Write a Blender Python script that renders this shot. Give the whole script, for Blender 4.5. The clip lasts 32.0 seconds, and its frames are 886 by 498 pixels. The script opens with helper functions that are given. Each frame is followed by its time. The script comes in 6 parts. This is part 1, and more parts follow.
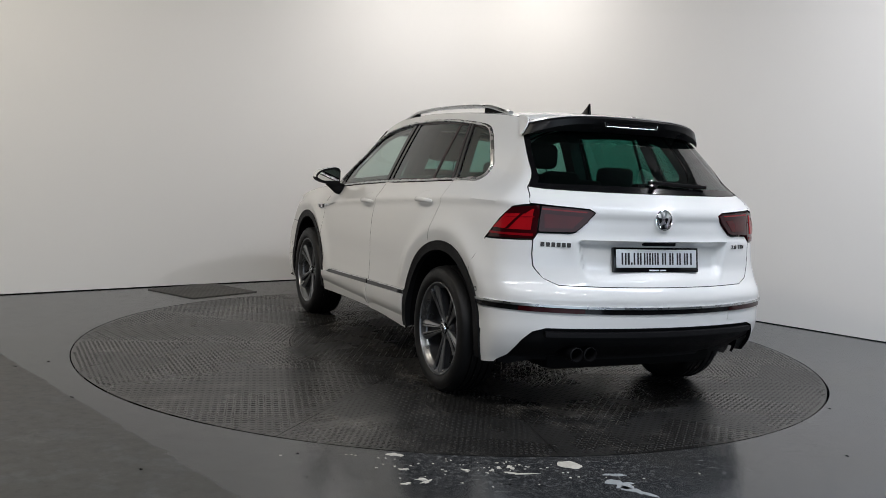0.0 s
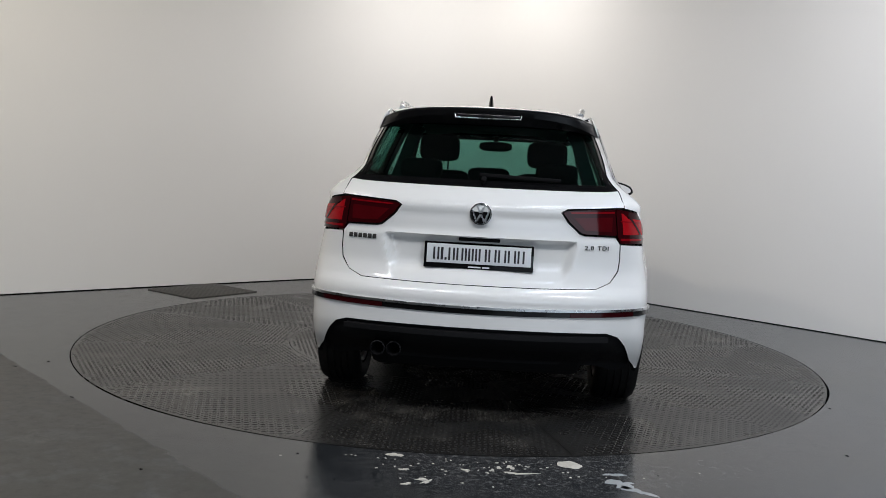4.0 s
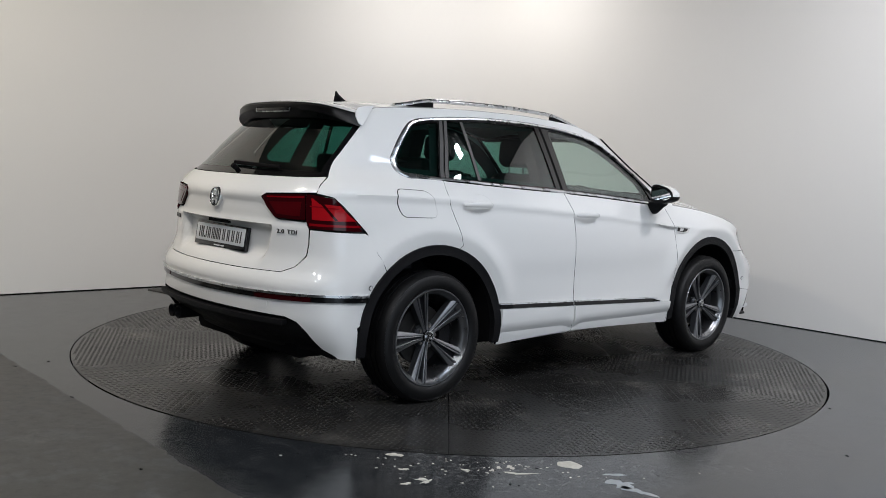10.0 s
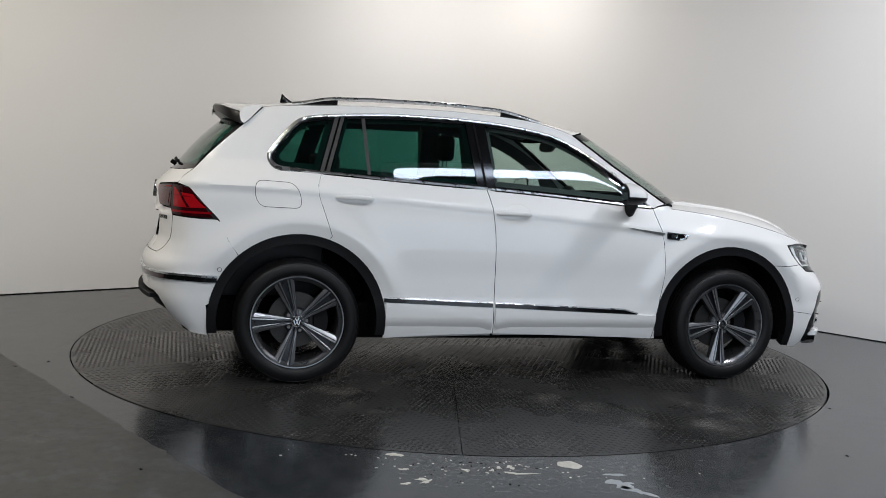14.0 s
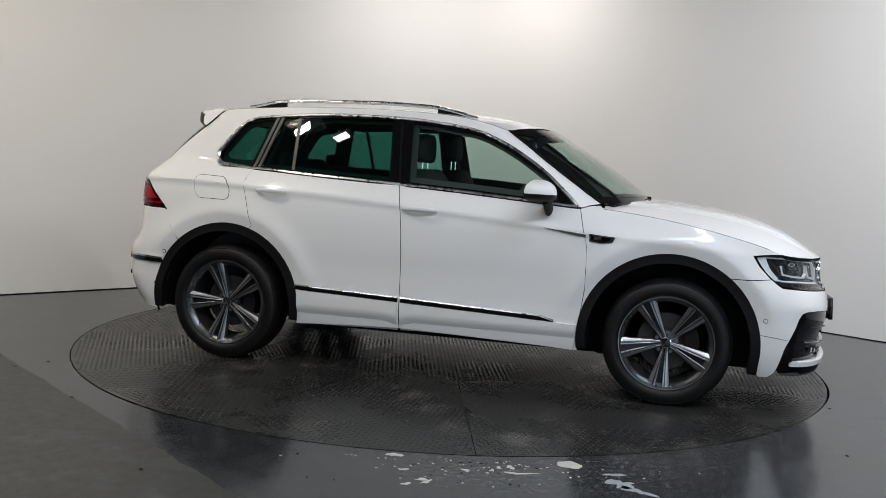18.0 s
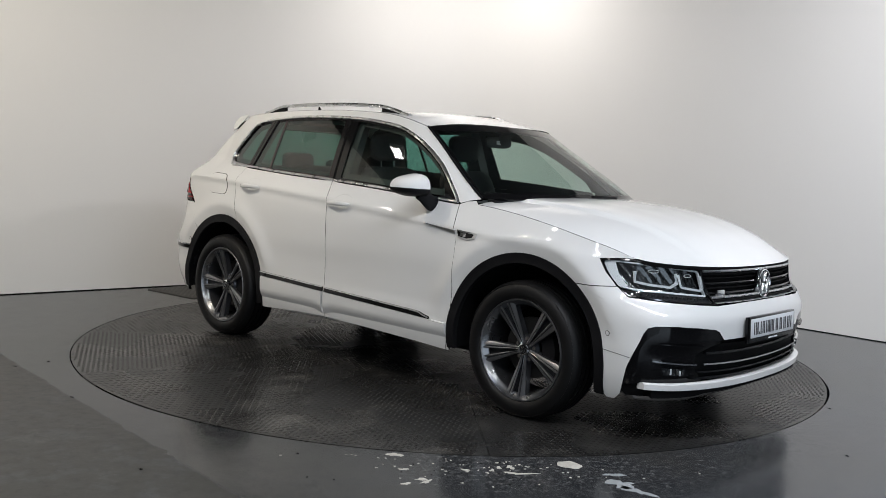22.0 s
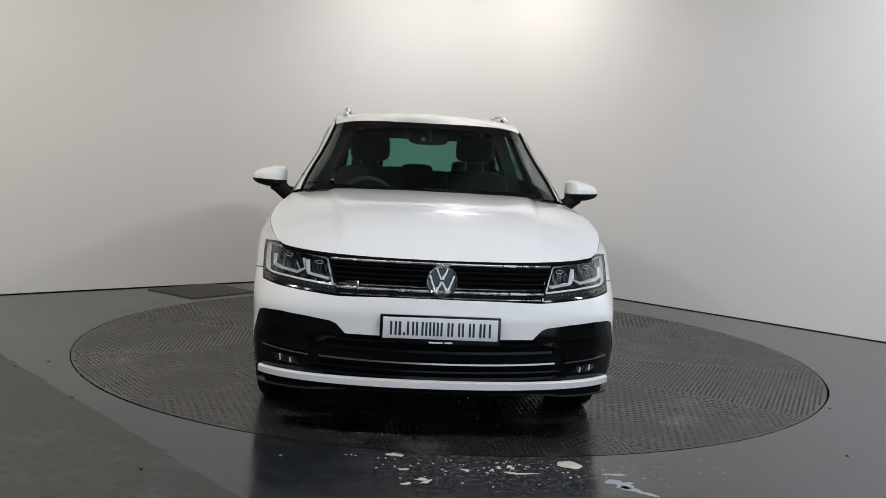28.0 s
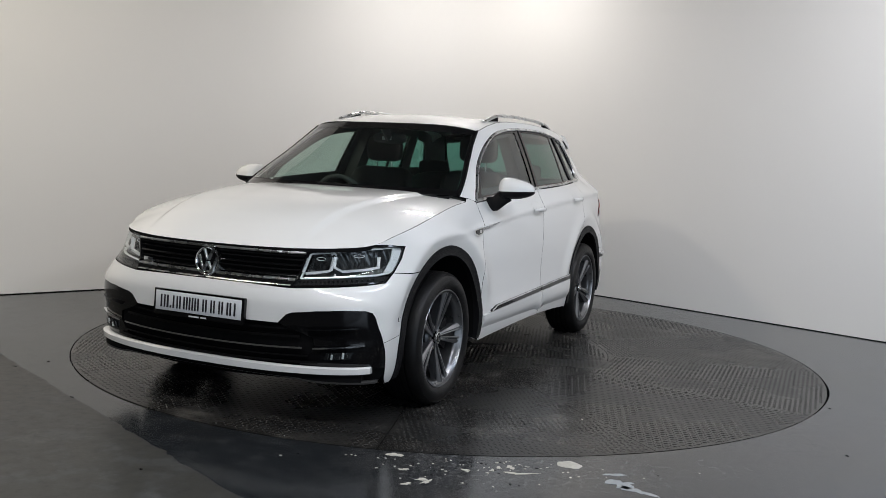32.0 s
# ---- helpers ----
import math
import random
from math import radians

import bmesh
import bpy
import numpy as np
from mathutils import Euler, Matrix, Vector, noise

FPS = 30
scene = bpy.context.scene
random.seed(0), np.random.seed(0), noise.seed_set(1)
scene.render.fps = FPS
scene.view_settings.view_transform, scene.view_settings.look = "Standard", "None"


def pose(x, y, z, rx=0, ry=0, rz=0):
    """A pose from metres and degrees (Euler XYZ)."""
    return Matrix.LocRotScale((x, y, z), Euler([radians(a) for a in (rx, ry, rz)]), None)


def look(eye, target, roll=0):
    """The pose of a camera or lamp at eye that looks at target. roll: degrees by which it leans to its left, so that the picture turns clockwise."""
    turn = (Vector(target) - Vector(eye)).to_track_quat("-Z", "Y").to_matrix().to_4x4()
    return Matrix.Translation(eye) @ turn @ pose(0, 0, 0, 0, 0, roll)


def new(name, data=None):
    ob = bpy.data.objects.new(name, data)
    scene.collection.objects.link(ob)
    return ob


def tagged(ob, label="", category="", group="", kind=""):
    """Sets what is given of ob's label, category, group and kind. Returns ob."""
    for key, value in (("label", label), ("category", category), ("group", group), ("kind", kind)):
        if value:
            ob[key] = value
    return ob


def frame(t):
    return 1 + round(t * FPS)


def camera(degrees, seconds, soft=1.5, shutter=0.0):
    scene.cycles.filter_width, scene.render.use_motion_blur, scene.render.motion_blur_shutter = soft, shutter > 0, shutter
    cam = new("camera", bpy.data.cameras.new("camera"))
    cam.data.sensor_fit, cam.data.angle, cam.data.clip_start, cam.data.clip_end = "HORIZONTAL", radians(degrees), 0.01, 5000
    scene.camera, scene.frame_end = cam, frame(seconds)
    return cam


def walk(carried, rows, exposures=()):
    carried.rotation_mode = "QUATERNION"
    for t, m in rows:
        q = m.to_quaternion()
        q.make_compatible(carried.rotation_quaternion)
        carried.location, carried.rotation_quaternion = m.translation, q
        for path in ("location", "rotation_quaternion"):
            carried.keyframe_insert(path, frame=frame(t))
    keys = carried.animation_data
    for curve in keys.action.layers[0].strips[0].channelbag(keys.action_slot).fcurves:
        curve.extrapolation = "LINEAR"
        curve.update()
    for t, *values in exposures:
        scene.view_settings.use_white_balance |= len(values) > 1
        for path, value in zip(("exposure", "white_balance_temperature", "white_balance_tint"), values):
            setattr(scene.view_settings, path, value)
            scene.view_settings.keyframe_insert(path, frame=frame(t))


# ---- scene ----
from mathutils.geometry import delaunay_2d_cdt

cam = camera(51.57, 32.0, soft=0.5)
EYE = Vector((0.0, -6.442, 1.267))
CAM = look(EYE, EYE + Vector((-0.01150, 0.99578, -0.09105)), 2.88)
walk(cam, [(0.0, CAM), (32.0, CAM)], exposures=[(0.0, 0.02), (6.0, 0.05), (10.0, 0.03), (14.0, 0.02), (18.2, 0.01), (19.6, 0.10), (21.0, 0.15), (22.2, 0.15), (23.0, 0.03), (28.0, 0.0), (30.3, 0.0), (32.0, 0.05)])

# ---------------------------------------------------------------- light
world = bpy.data.worlds.new("showroom_world")
scene.world = world
world.use_nodes = True
world.node_tree.nodes["Background"].inputs["Color"].default_value = (0.75, 0.85, 1.0, 1)
world.node_tree.nodes["Background"].inputs["Strength"].default_value = 0.03


def area_lamp(name, eye, target, sx, sy, watts, colour):
    data = bpy.data.lights.new(name, "AREA")
    data.shape, data.size, data.size_y, data.energy, data.color = "RECTANGLE", sx, sy, watts, colour
    ob = new(name, data)
    ob.matrix_world = look(eye, target)
    return ob


FILL_W, TUBE_W, WASH_W, SIDE_W = 112.0, 90.0, 38.0, 57.0
WARM, NEUTRAL, COOL = (1.0, 0.900, 0.755), (1.0, 0.95, 0.92), (0.74, 0.86, 1.0)


# ---------------------------------------------------------------- mesh helpers
def part(name, bm, material, parent=None, label="", smooth=True, recalc=True):
    """Links a bmesh as one mesh object under a thing or a part."""
    if recalc:
        bmesh.ops.recalc_face_normals(bm, faces=bm.faces)
    me = bpy.data.meshes.new(name)
    bm.to_mesh(me)
    bm.free()
    me.materials.append(material)
    if smooth:
        me.polygons.foreach_set("use_smooth", [True] * len(me.polygons))
        me.set_sharp_from_angle(angle=radians(38))
    ob = new(name, me)
    ob.parent = parent
    if label:
        tagged(ob, label)
    return ob


def shape():
    return bmesh.new()


def add_box(bm, x0, x1, y0, y1, z0, z1, bevel=0.0, m=None):
    r = bmesh.ops.create_cube(bm, size=1.0)
    vs = r["verts"]
    for v in vs:
        v.co = Vector(((x0 + x1) / 2 + v.co.x * (x1 - x0), (y0 + y1) / 2 + v.co.y * (y1 - y0), (z0 + z1) / 2 + v.co.z * (z1 - z0)))
    if bevel > 0:
        es = list({e for v in vs for e in v.link_edges})
        g = bmesh.ops.bevel(bm, geom=es, offset=bevel, segments=2, affect="EDGES", profile=0.5)
        vs = list({v for f in g["faces"] for v in f.verts} | {v for v in vs if v.is_valid})
    if m is not None:
        bmesh.ops.transform(bm, matrix=m, verts=vs)
    return vs


def add_lathe(bm, profile, seg=64, m=None, closed=False):
    """Turns a profile of (radius, height) round the y axis."""
    rings = []
    for r, h in profile:
        rings.append([bm.verts.new((r * math.cos(2 * math.pi * i / seg), h, r * math.sin(2 * math.pi * i / seg))) for i in range(seg)])
    n = len(rings)
    for a in range(n if closed else n - 1):
        p, q = rings[a], rings[(a + 1) % n]
        for i in range(seg):
            j = (i + 1) % seg
            bm.faces.new((p[i], p[j], q[j], q[i]))
    vs = [v for r in rings for v in r]
    if m is not None:
        bmesh.ops.transform(bm, matrix=m, verts=vs)
    return rings


def add_disc(bm, r, h, seg=48, m=None):
    vs = [bm.verts.new((r * math.cos(2 * math.pi * i / seg), h, r * math.sin(2 * math.pi * i / seg))) for i in range(seg)]
    bm.faces.new(vs)
    if m is not None:
        bmesh.ops.transform(bm, matrix=m, verts=vs)


def add_sweep(bm, pts, section, up=(0, 0, 1), caps=True, scale=None):
    """Sweeps a closed section of (side, up) along points."""
    pts = [Vector(p) for p in pts]
    up = Vector(up)
    rings = []
    for i, p in enumerate(pts):
        t = (pts[min(i + 1, len(pts) - 1)] - pts[max(i - 1, 0)]).normalized()
        s = t.cross(up).normalized()
        u = s.cross(t).normalized()
        k = scale(i / (len(pts) - 1)) if scale else 1.0
        rings.append([bm.verts.new(p + s * a * k + u * b * k) for a, b in section])
    for p, q in zip(rings, rings[1:]):
        for i in range(len(section)):
            j = (i + 1) % len(section)
            bm.faces.new((p[i], p[j], q[j], q[i]))
    if caps:
        bm.faces.new(rings[0])
        bm.faces.new(rings[-1][::-1])
    return rings


def oval(a, b, n=12):
    return [(a * math.cos(2 * math.pi * i / n), b * math.sin(2 * math.pi * i / n)) for i in range(n)]


def blob(bm, c, r, n=3.0, seg=20, rows=12, shear=0.0):
    """A rounded cushion: a superellipsoid at c with half sizes r."""
    def sp(v, e):
        return math.copysign(abs(v) ** e, v)
    e = 2.0 / n
    rings = []
    for i in range(1, rows):
        t = -math.pi / 2 + math.pi * i / rows
        ring = []
        for j in range(seg):
            f = 2 * math.pi * j / seg
            z = sp(math.sin(t), e)
            ring.append(bm.verts.new((c[0] + r[0] * sp(math.cos(t), e) * sp(math.cos(f), e) + shear * z * r[2],
                                      c[1] + r[1] * sp(math.cos(t), e) * sp(math.sin(f), e), c[2] + r[2] * z)))
        rings.append(ring)
    for p, q in zip(rings, rings[1:]):
        for i in range(seg):
            j = (i + 1) % seg
            bm.faces.new((p[i], p[j], q[j], q[i]))
    bm.faces.new(rings[0][::-1])
    bm.faces.new(rings[-1])


def knots(*k):
    """A smooth curve through (place, value) knots, flat beyond its ends."""
    xs, ys = [a for a, _ in k], [b for _, b in k]
    d = [(ys[i + 1] - ys[i]) / (xs[i + 1] - xs[i]) for i in range(len(k) - 1)]
    m = [d[0]] + [0 if d[i] * d[i + 1] <= 0 else 2 * d[i] * d[i + 1] / (d[i] + d[i + 1]) for i in range(len(d) - 1)] + [d[-1]]

    def f(v):
        if v <= xs[0]:
            return ys[0]
        if v >= xs[-1]:
            return ys[-1]
        i = 0
        while v > xs[i + 1]:
            i += 1
        h = xs[i + 1] - xs[i]
        t = (v - xs[i]) / h
        return (ys[i] * (1 + 2 * t) * (1 - t) ** 2 + m[i] * h * t * (1 - t) ** 2
                + ys[i + 1] * t * t * (3 - 2 * t) - m[i + 1] * h * t * t * (1 - t))
    return f


def sstep(a, b, v):
    t = min(1.0, max(0.0, (v - a) / (b - a)))
    return t * t * (3 - 2 * t)


def spline(pts, n=6):
    """A smooth open line through 2D or 3D points."""
    P = [Vector(p) for p in pts]
    out = []
    for i in range(len(P) - 1):
        a, b, c, d = P[max(i - 1, 0)], P[i], P[i + 1], P[min(i + 2, len(P) - 1)]
        for j in range(n):
            t = j / n
            out.append(0.5 * ((2 * b) + (c - a) * t + (2 * a - 5 * b + 4 * c - d) * t * t + (3 * b - a - 3 * c + d) * t ** 3))
    out.append(P[-1])
    return [tuple(p) for p in out]


def arc(cx, cz, r, a0, a1, n=40):
    return [(cx + r * math.cos(radians(a0 + (a1 - a0) * i / n)), cz + r * math.sin(radians(a0 + (a1 - a0) * i / n))) for i in range(n + 1)]


def fillet(pts, r=0.02, n=5):
    """Rounds the corners of a closed outline; a third number at a point is its own radius."""
    out = []
    k = len(pts)
    for i in range(k):
        p = Vector(pts[i][:2])
        rr = pts[i][2] if len(pts[i]) > 2 else r
        a, b = Vector(pts[i - 1][:2]) - p, Vector(pts[(i + 1) % k][:2]) - p
        rr = min(rr, a.length * 0.48, b.length * 0.48)
        if rr < 1e-4:
            out.append(tuple(p))
            continue
        q0, q1 = p + a.normalized() * rr, p + b.normalized() * rr
        for j in range(n + 1):
            t = j / n
            out.append(tuple(q0 * (1 - t) ** 2 + p * 2 * t * (1 - t) + q1 * t * t))
    return out


def inset(poly, d):
    """Moves a closed outline inwards by d."""
    P = np.array(poly)
    area = 0.5 * np.sum(P[:, 0] * np.roll(P[:, 1], -1) - np.roll(P[:, 0], -1) * P[:, 1])
    e1 = P - np.roll(P, 1, 0)
    e2 = np.roll(P, -1, 0) - P
    t = e1 / (np.linalg.norm(e1, axis=1)[:, None] + 1e-9) + e2 / (np.linalg.norm(e2, axis=1)[:, None] + 1e-9)
    t /= np.linalg.norm(t, axis=1)[:, None] + 1e-9
    nrm = np.stack([-t[:, 1], t[:, 0]], 1) * (1 if area > 0 else -1)
    return (P + nrm * d).tolist()


def dense(poly, step):
    out = []
    for i in range(len(poly)):
        a, b = np.array(poly[i][:2]), np.array(poly[(i + 1) % len(poly)][:2])
        d = np.linalg.norm(b - a)
        if d < 1e-5:
            continue
        n = max(1, int(math.ceil(d / step)))
        out += [tuple(a + (b - a) * j / n) for j in range(n)]
    return out


def inside(px, py, poly):
    P = np.array(poly)
    Q = np.roll(P, -1, 0)
    c = np.zeros(px.shape, bool)
    for (x0, y0), (x1, y1) in zip(P, Q):
        if y0 == y1:
            continue
        c ^= ((y0 > py) != (y1 > py)) & (px < (x1 - x0) * (py - y0) / (y1 - y0) + x0)
    return c


def panel(name, outline, surf, material, parent, label="", step=0.03, depth=0.012, gap=0.002, lift=0.0, centre=None, holes=(), dark=None):
    """A sheet cut to a 2D outline and laid on the surface surf(u, v), with turned-in edges all round."""
    loops = [dense(inset(outline, gap), step)] + [dense(inset(h, -gap), step) for h in holes]
    P = np.array([p for l in loops for p in l])
    lo, hi = P.min(0), P.max(0)
    nx, ny = int((hi[0] - lo[0]) / step) + 1, int((hi[1] - lo[1]) / step) + 1
    gx, gy = np.meshgrid(lo[0] + step * (np.arange(nx) + 0.5), lo[1] + step * (np.arange(ny) + 0.5))
    gx, gy = gx.ravel(), gy.ravel()
    ok = inside(gx, gy, loops[0])
    for h in loops[1:]:
        ok &= ~inside(gx, gy, h)
    gx, gy = gx[ok], gy[ok]
    if len(gx):
        d = np.full(len(gx), 9.0)
        for l in loops:
            A = np.array(l)
            B = np.roll(A, -1, 0)
            for a, b in zip(A, B):
                ab = b - a
                t = np.clip(((gx - a[0]) * ab[0] + (gy - a[1]) * ab[1]) / (ab @ ab + 1e-12), 0, 1)
                d = np.minimum(d, np.hypot(gx - a[0] - t * ab[0], gy - a[1] - t * ab[1]))
        ok = d > step * 0.45
        gx, gy = gx[ok], gy[ok]
    pts = [Vector(p) for p in P.tolist()] + [Vector((a, b)) for a, b in zip(gx.tolist(), gy.tolist())]
    edges, k = [], 0
    for l in loops:
        edges += [(k + i, k + (i + 1) % len(l)) for i in range(len(l))]
        k += len(l)
    vo, _, fo, _, _, _ = delaunay_2d_cdt(pts, edges, [], 1, 1e-6)
    C = Vector(centre) if centre else Vector((0, 0, 0.75))
    e = 0.004
    pos, nor = [], []
    for u, v in vo:
        p = Vector(surf(u, v))
        du, dv = Vector(surf(u + e, v)) - Vector(surf(u - e, v)), Vector(surf(u, v + e)) - Vector(surf(u, v - e))
        n = du.cross(dv)
        n = n.normalized() if n.length > 1e-12 else Vector((0, 0, 1))
        ref = p - (C if centre else Vector((p.x * 0.72, 0, 0.75)))
        if n.dot(ref) < 0:
            n = -n
        pos.append(p + n * lift)
        nor.append(n)
    bm = bmesh.new()
    vs = [bm.verts.new(p) for p in pos]
    cen = np.array([[sum(vo[i][k] for i in f) / len(f) for k in (0, 1)] for f in fo])
    keep = np.ones(len(fo), bool)
    for h in loops[1:]:
        keep &= ~inside(cen[:, 0], cen[:, 1], h)
    for f in [f for f, k_ in zip(fo, keep) if k_]:
        a = [vs[i] for i in f]
        fn = (a[1].co - a[0].co).cross(a[2].co - a[0].co)
        if fn.dot(nor[f[0]] + nor[f[1]] + nor[f[2]]) < 0:
            a.reverse()
        bm.faces.new(a)
    lips = []
    if depth != 0:
        bm.verts.index_update()
        tops = {}
        for ed in [ed for ed in bm.edges if len(ed.link_faces) == 1]:
            lp = ed.link_loops[0]
            i, j = lp.vert.index, lp.link_loop_next.vert.index
            for q in (i, j):
                if q not in tops:
                    tops[q] = (bm.verts.new(pos[q]), bm.verts.new(pos[q] - nor[q] * depth))
            lips.append(bm.faces.new((tops[j][0], tops[i][0], tops[i][1], tops[j][1])))
    # edges in a black material paint in the shade of the panel gaps
    if dark:
        for f in lips:
            f.material_index = 1
    ob = part(name, bm, material, parent, label, recalc=False)
    if dark:
        ob.data.materials.append(dark)
    return ob


# ---------------------------------------------------------------- materials
def material(name, colour, rough=0.5, metal=0.0, coat=0.0, grain=0.0, grain_scale=200.0, bump=0.0, bump_scale=300.0, wear=0.0, wear_scale=6.0, spec=0.5):
    """A plain surface with fine grain, broad wear and relief."""
    m = bpy.data.materials.new(name)
    m.use_nodes = True
    nt = m.node_tree
    b = nt.nodes["Principled BSDF"]
    b.inputs["Roughness"].default_value = rough
    b.inputs["Metallic"].default_value = metal
    b.inputs["Coat Weight"].default_value = coat
    b.inputs["Coat Roughness"].default_value = 0.03
    b.inputs["Specular IOR Level"].default_value = spec
    co = nt.nodes.new("ShaderNodeTexCoord")
    fine = nt.nodes.new("ShaderNodeTexNoise")
    fine.inputs["Scale"].default_value = grain_scale
    broad = nt.nodes.new("ShaderNodeTexNoise")
    broad.inputs["Scale"].default_value = wear_scale
    broad.inputs["Detail"].default_value = 5
    for n in (fine, broad):
        nt.links.new(co.outputs["Object"], n.inputs["Vector"])
    mul = nt.nodes.new("ShaderNodeMath")
    mul.operation = "MULTIPLY_ADD"
    mul.inputs[1].default_value = 2 * grain
    mul.inputs[2].default_value = 1 - grain
    nt.links.new(fine.outputs["Fac"], mul.inputs[0])
    mul2 = nt.nodes.new("ShaderNodeMath")
    mul2.operation = "MULTIPLY_ADD"
    mul2.inputs[1].default_value = 2 * wear
    mul2.inputs[2].default_value = 1 - wear
    nt.links.new(broad.outputs["Fac"], mul2.inputs[0])
    prod = nt.nodes.new("ShaderNodeMath")
    prod.operation = "MULTIPLY"
    nt.links.new(mul.outputs[0], prod.inputs[0])
    nt.links.new(mul2.outputs[0], prod.inputs[1])
    col = nt.nodes.new("ShaderNodeVectorMath")
    col.operation = "SCALE"
    col.inputs[0].default_value = colour
    nt.links.new(prod.outputs[0], col.inputs["Scale"])
    nt.links.new(col.outputs[0], b.inputs["Base Color"])
    if wear > 0:
        rg = nt.nodes.new("ShaderNodeMath")
        rg.operation = "MULTIPLY_ADD"
        rg.inputs[1].default_value = 0.25
        rg.inputs[2].default_value = rough - 0.125
        nt.links.new(broad.outputs["Fac"], rg.inputs[0])
        nt.links.new(rg.outputs[0], b.inputs["Roughness"])
    if bump > 0:
        bn = nt.nodes.new("ShaderNodeTexNoise")
        bn.inputs["Scale"].default_value = bump_scale
        nt.links.new(co.outputs["Object"], bn.inputs["Vector"])
        bp = nt.nodes.new("ShaderNodeBump")
        bp.inputs["Strength"].default_value = bump
        bp.inputs["Distance"].default_value = 0.002
        nt.links.new(bn.outputs["Fac"], bp.inputs["Height"])
        nt.links.new(bp.outputs[0], b.inputs["Normal"])
    return m


def glass(name, tint, ior=1.5, rough=0.0):
    """A thin pane: it lets tinted light through and mirrors at its surface."""
    m = bpy.data.materials.new(name)
    m.use_nodes = True
    nt = m.node_tree
    nt.nodes.clear()
    out = nt.nodes.new("ShaderNodeOutputMaterial")
    mix = nt.nodes.new("ShaderNodeMixShader")
    tr = nt.nodes.new("ShaderNodeBsdfTransparent")
    tr.inputs["Color"].default_value = (*tint, 1)
    gl = nt.nodes.new("ShaderNodeBsdfGlossy")
    gl.inputs["Roughness"].default_value = rough
    gl.inputs["Color"].default_value = (0.95, 0.95, 0.95, 1)
    lw = nt.nodes.new("ShaderNodeLayerWeight")
    lw.inputs["Blend"].default_value = 0.5
    p5 = nt.nodes.new("ShaderNodeMath")
    p5.operation = "POWER"
    p5.inputs[1].default_value = 4.5
    nt.links.new(lw.outputs["Facing"], p5.inputs[0])
    ma = nt.nodes.new("ShaderNodeMath")
    ma.operation = "MULTIPLY_ADD"
    r0 = ((ior - 1) / (ior + 1)) ** 2 * 1.6
    ma.inputs[1].default_value, ma.inputs[2].default_value = 1 - r0, r0
    nt.links.new(p5.outputs[0], ma.inputs[0])
    nt.links.new(ma.outputs[0], mix.inputs[0])
    nt.links.new(tr.outputs[0], mix.inputs[1])
    nt.links.new(gl.outputs[0], mix.inputs[2])
    nt.links.new(mix.outputs[0], out.inputs["Surface"])
    return m


PAINT = material("white_car_paint", (0.80, 0.80, 0.785), rough=0.35, coat=1.0, grain=0.015, grain_scale=900, wear=0.012, wear_scale=1.5, spec=0.18)
GLASS_CLEAR = glass("clear_glass", (0.68, 0.80, 0.755))
GLASS_TINT = glass("privacy_glass", (0.15, 0.36, 0.31))
LENS = glass("clear_lens", (0.90, 0.92, 0.92), 1.42)
PLASTIC = material("grained_black_plastic", (0.0075, 0.0075, 0.0085), rough=0.55, grain=0.15, grain_scale=600, bump=0.25, bump_scale=900, wear=0.12, wear_scale=9, spec=0.16)
GLOSS_BLACK = material("gloss_black_trim", (0.004, 0.004, 0.0045), rough=0.09, coat=0.1, wear=0.05, spec=0.35)
SPOILER_BLACK = material("spoiler_black", (0.004, 0.004, 0.0045), rough=0.32, wear=0.05, spec=0.22)
DARK_TRIM = material("dark_grey_trim", (0.045, 0.044, 0.043), rough=0.45, grain=0.1, grain_scale=300, wear=0.08, spec=0.3)
MATT_BLACK = material("matt_black", (0.004, 0.004, 0.0045), rough=0.8, grain=0.1, grain_scale=300, spec=0.12)
CHROME = material("chrome", (0.82, 0.83, 0.84), rough=0.10, metal=1.0, wear=0.05, wear_scale=20)
SATIN = material("satin_aluminium", (0.62, 0.63, 0.64), rough=0.28, metal=1.0, wear=0.08, wear_scale=15)
RUBBER = material("tyre_rubber", (0.0042, 0.0042, 0.0045), rough=0.50, grain=0.2, grain_scale=250, bump=0.3, bump_scale=400, wear=0.35, wear_scale=14, spec=0.32)
ALLOY = material("dark_alloy", (0.060, 0.063, 0.070), rough=0.32, metal=0.7, coat=0.3, wear=0.12, wear_scale=20)
BARREL = material("grey_alloy_barrel", (0.19, 0.194, 0.20), rough=0.30, metal=0.9, coat=0.2, wear=0.15, wear_scale=20)
SPOKE = material("grey_spoke_paint", (0.075, 0.078, 0.084), rough=0.35, metal=0.6, coat=0.3, wear=0.12, wear_scale=20)
POLISHED = material("polished_alloy", (0.33, 0.335, 0.35), rough=0.36, metal=1.0, wear=0.10, wear_scale=30)
RED_LENS = material("red_lens", (0.22, 0.003, 0.007), rough=0.10, coat=0.22, wear=0.05, wear_scale=10, spec=0.2)
RED_DARK = material("dark_red_lens", (0.030, 0.0015, 0.003), rough=0.10, coat=0.22, wear=0.08, wear_scale=10, spec=0.2)
RED_MID = material("smoked_red_lens", (0.065, 0.002, 0.004), rough=0.10, coat=0.22, wear=0.25, wear_scale=12, spec=0.2)
RED_GLOW = material("bright_red_lens", (0.34, 0.005, 0.009), rough=0.2, coat=0.22, wear=0.15, wear_scale=14, spec=0.2)
FABRIC = material("black_seat_fabric", (0.030, 0.030, 0.032), rough=0.9, grain=0.3, grain_scale=350, bump=0.4, bump_scale=500)
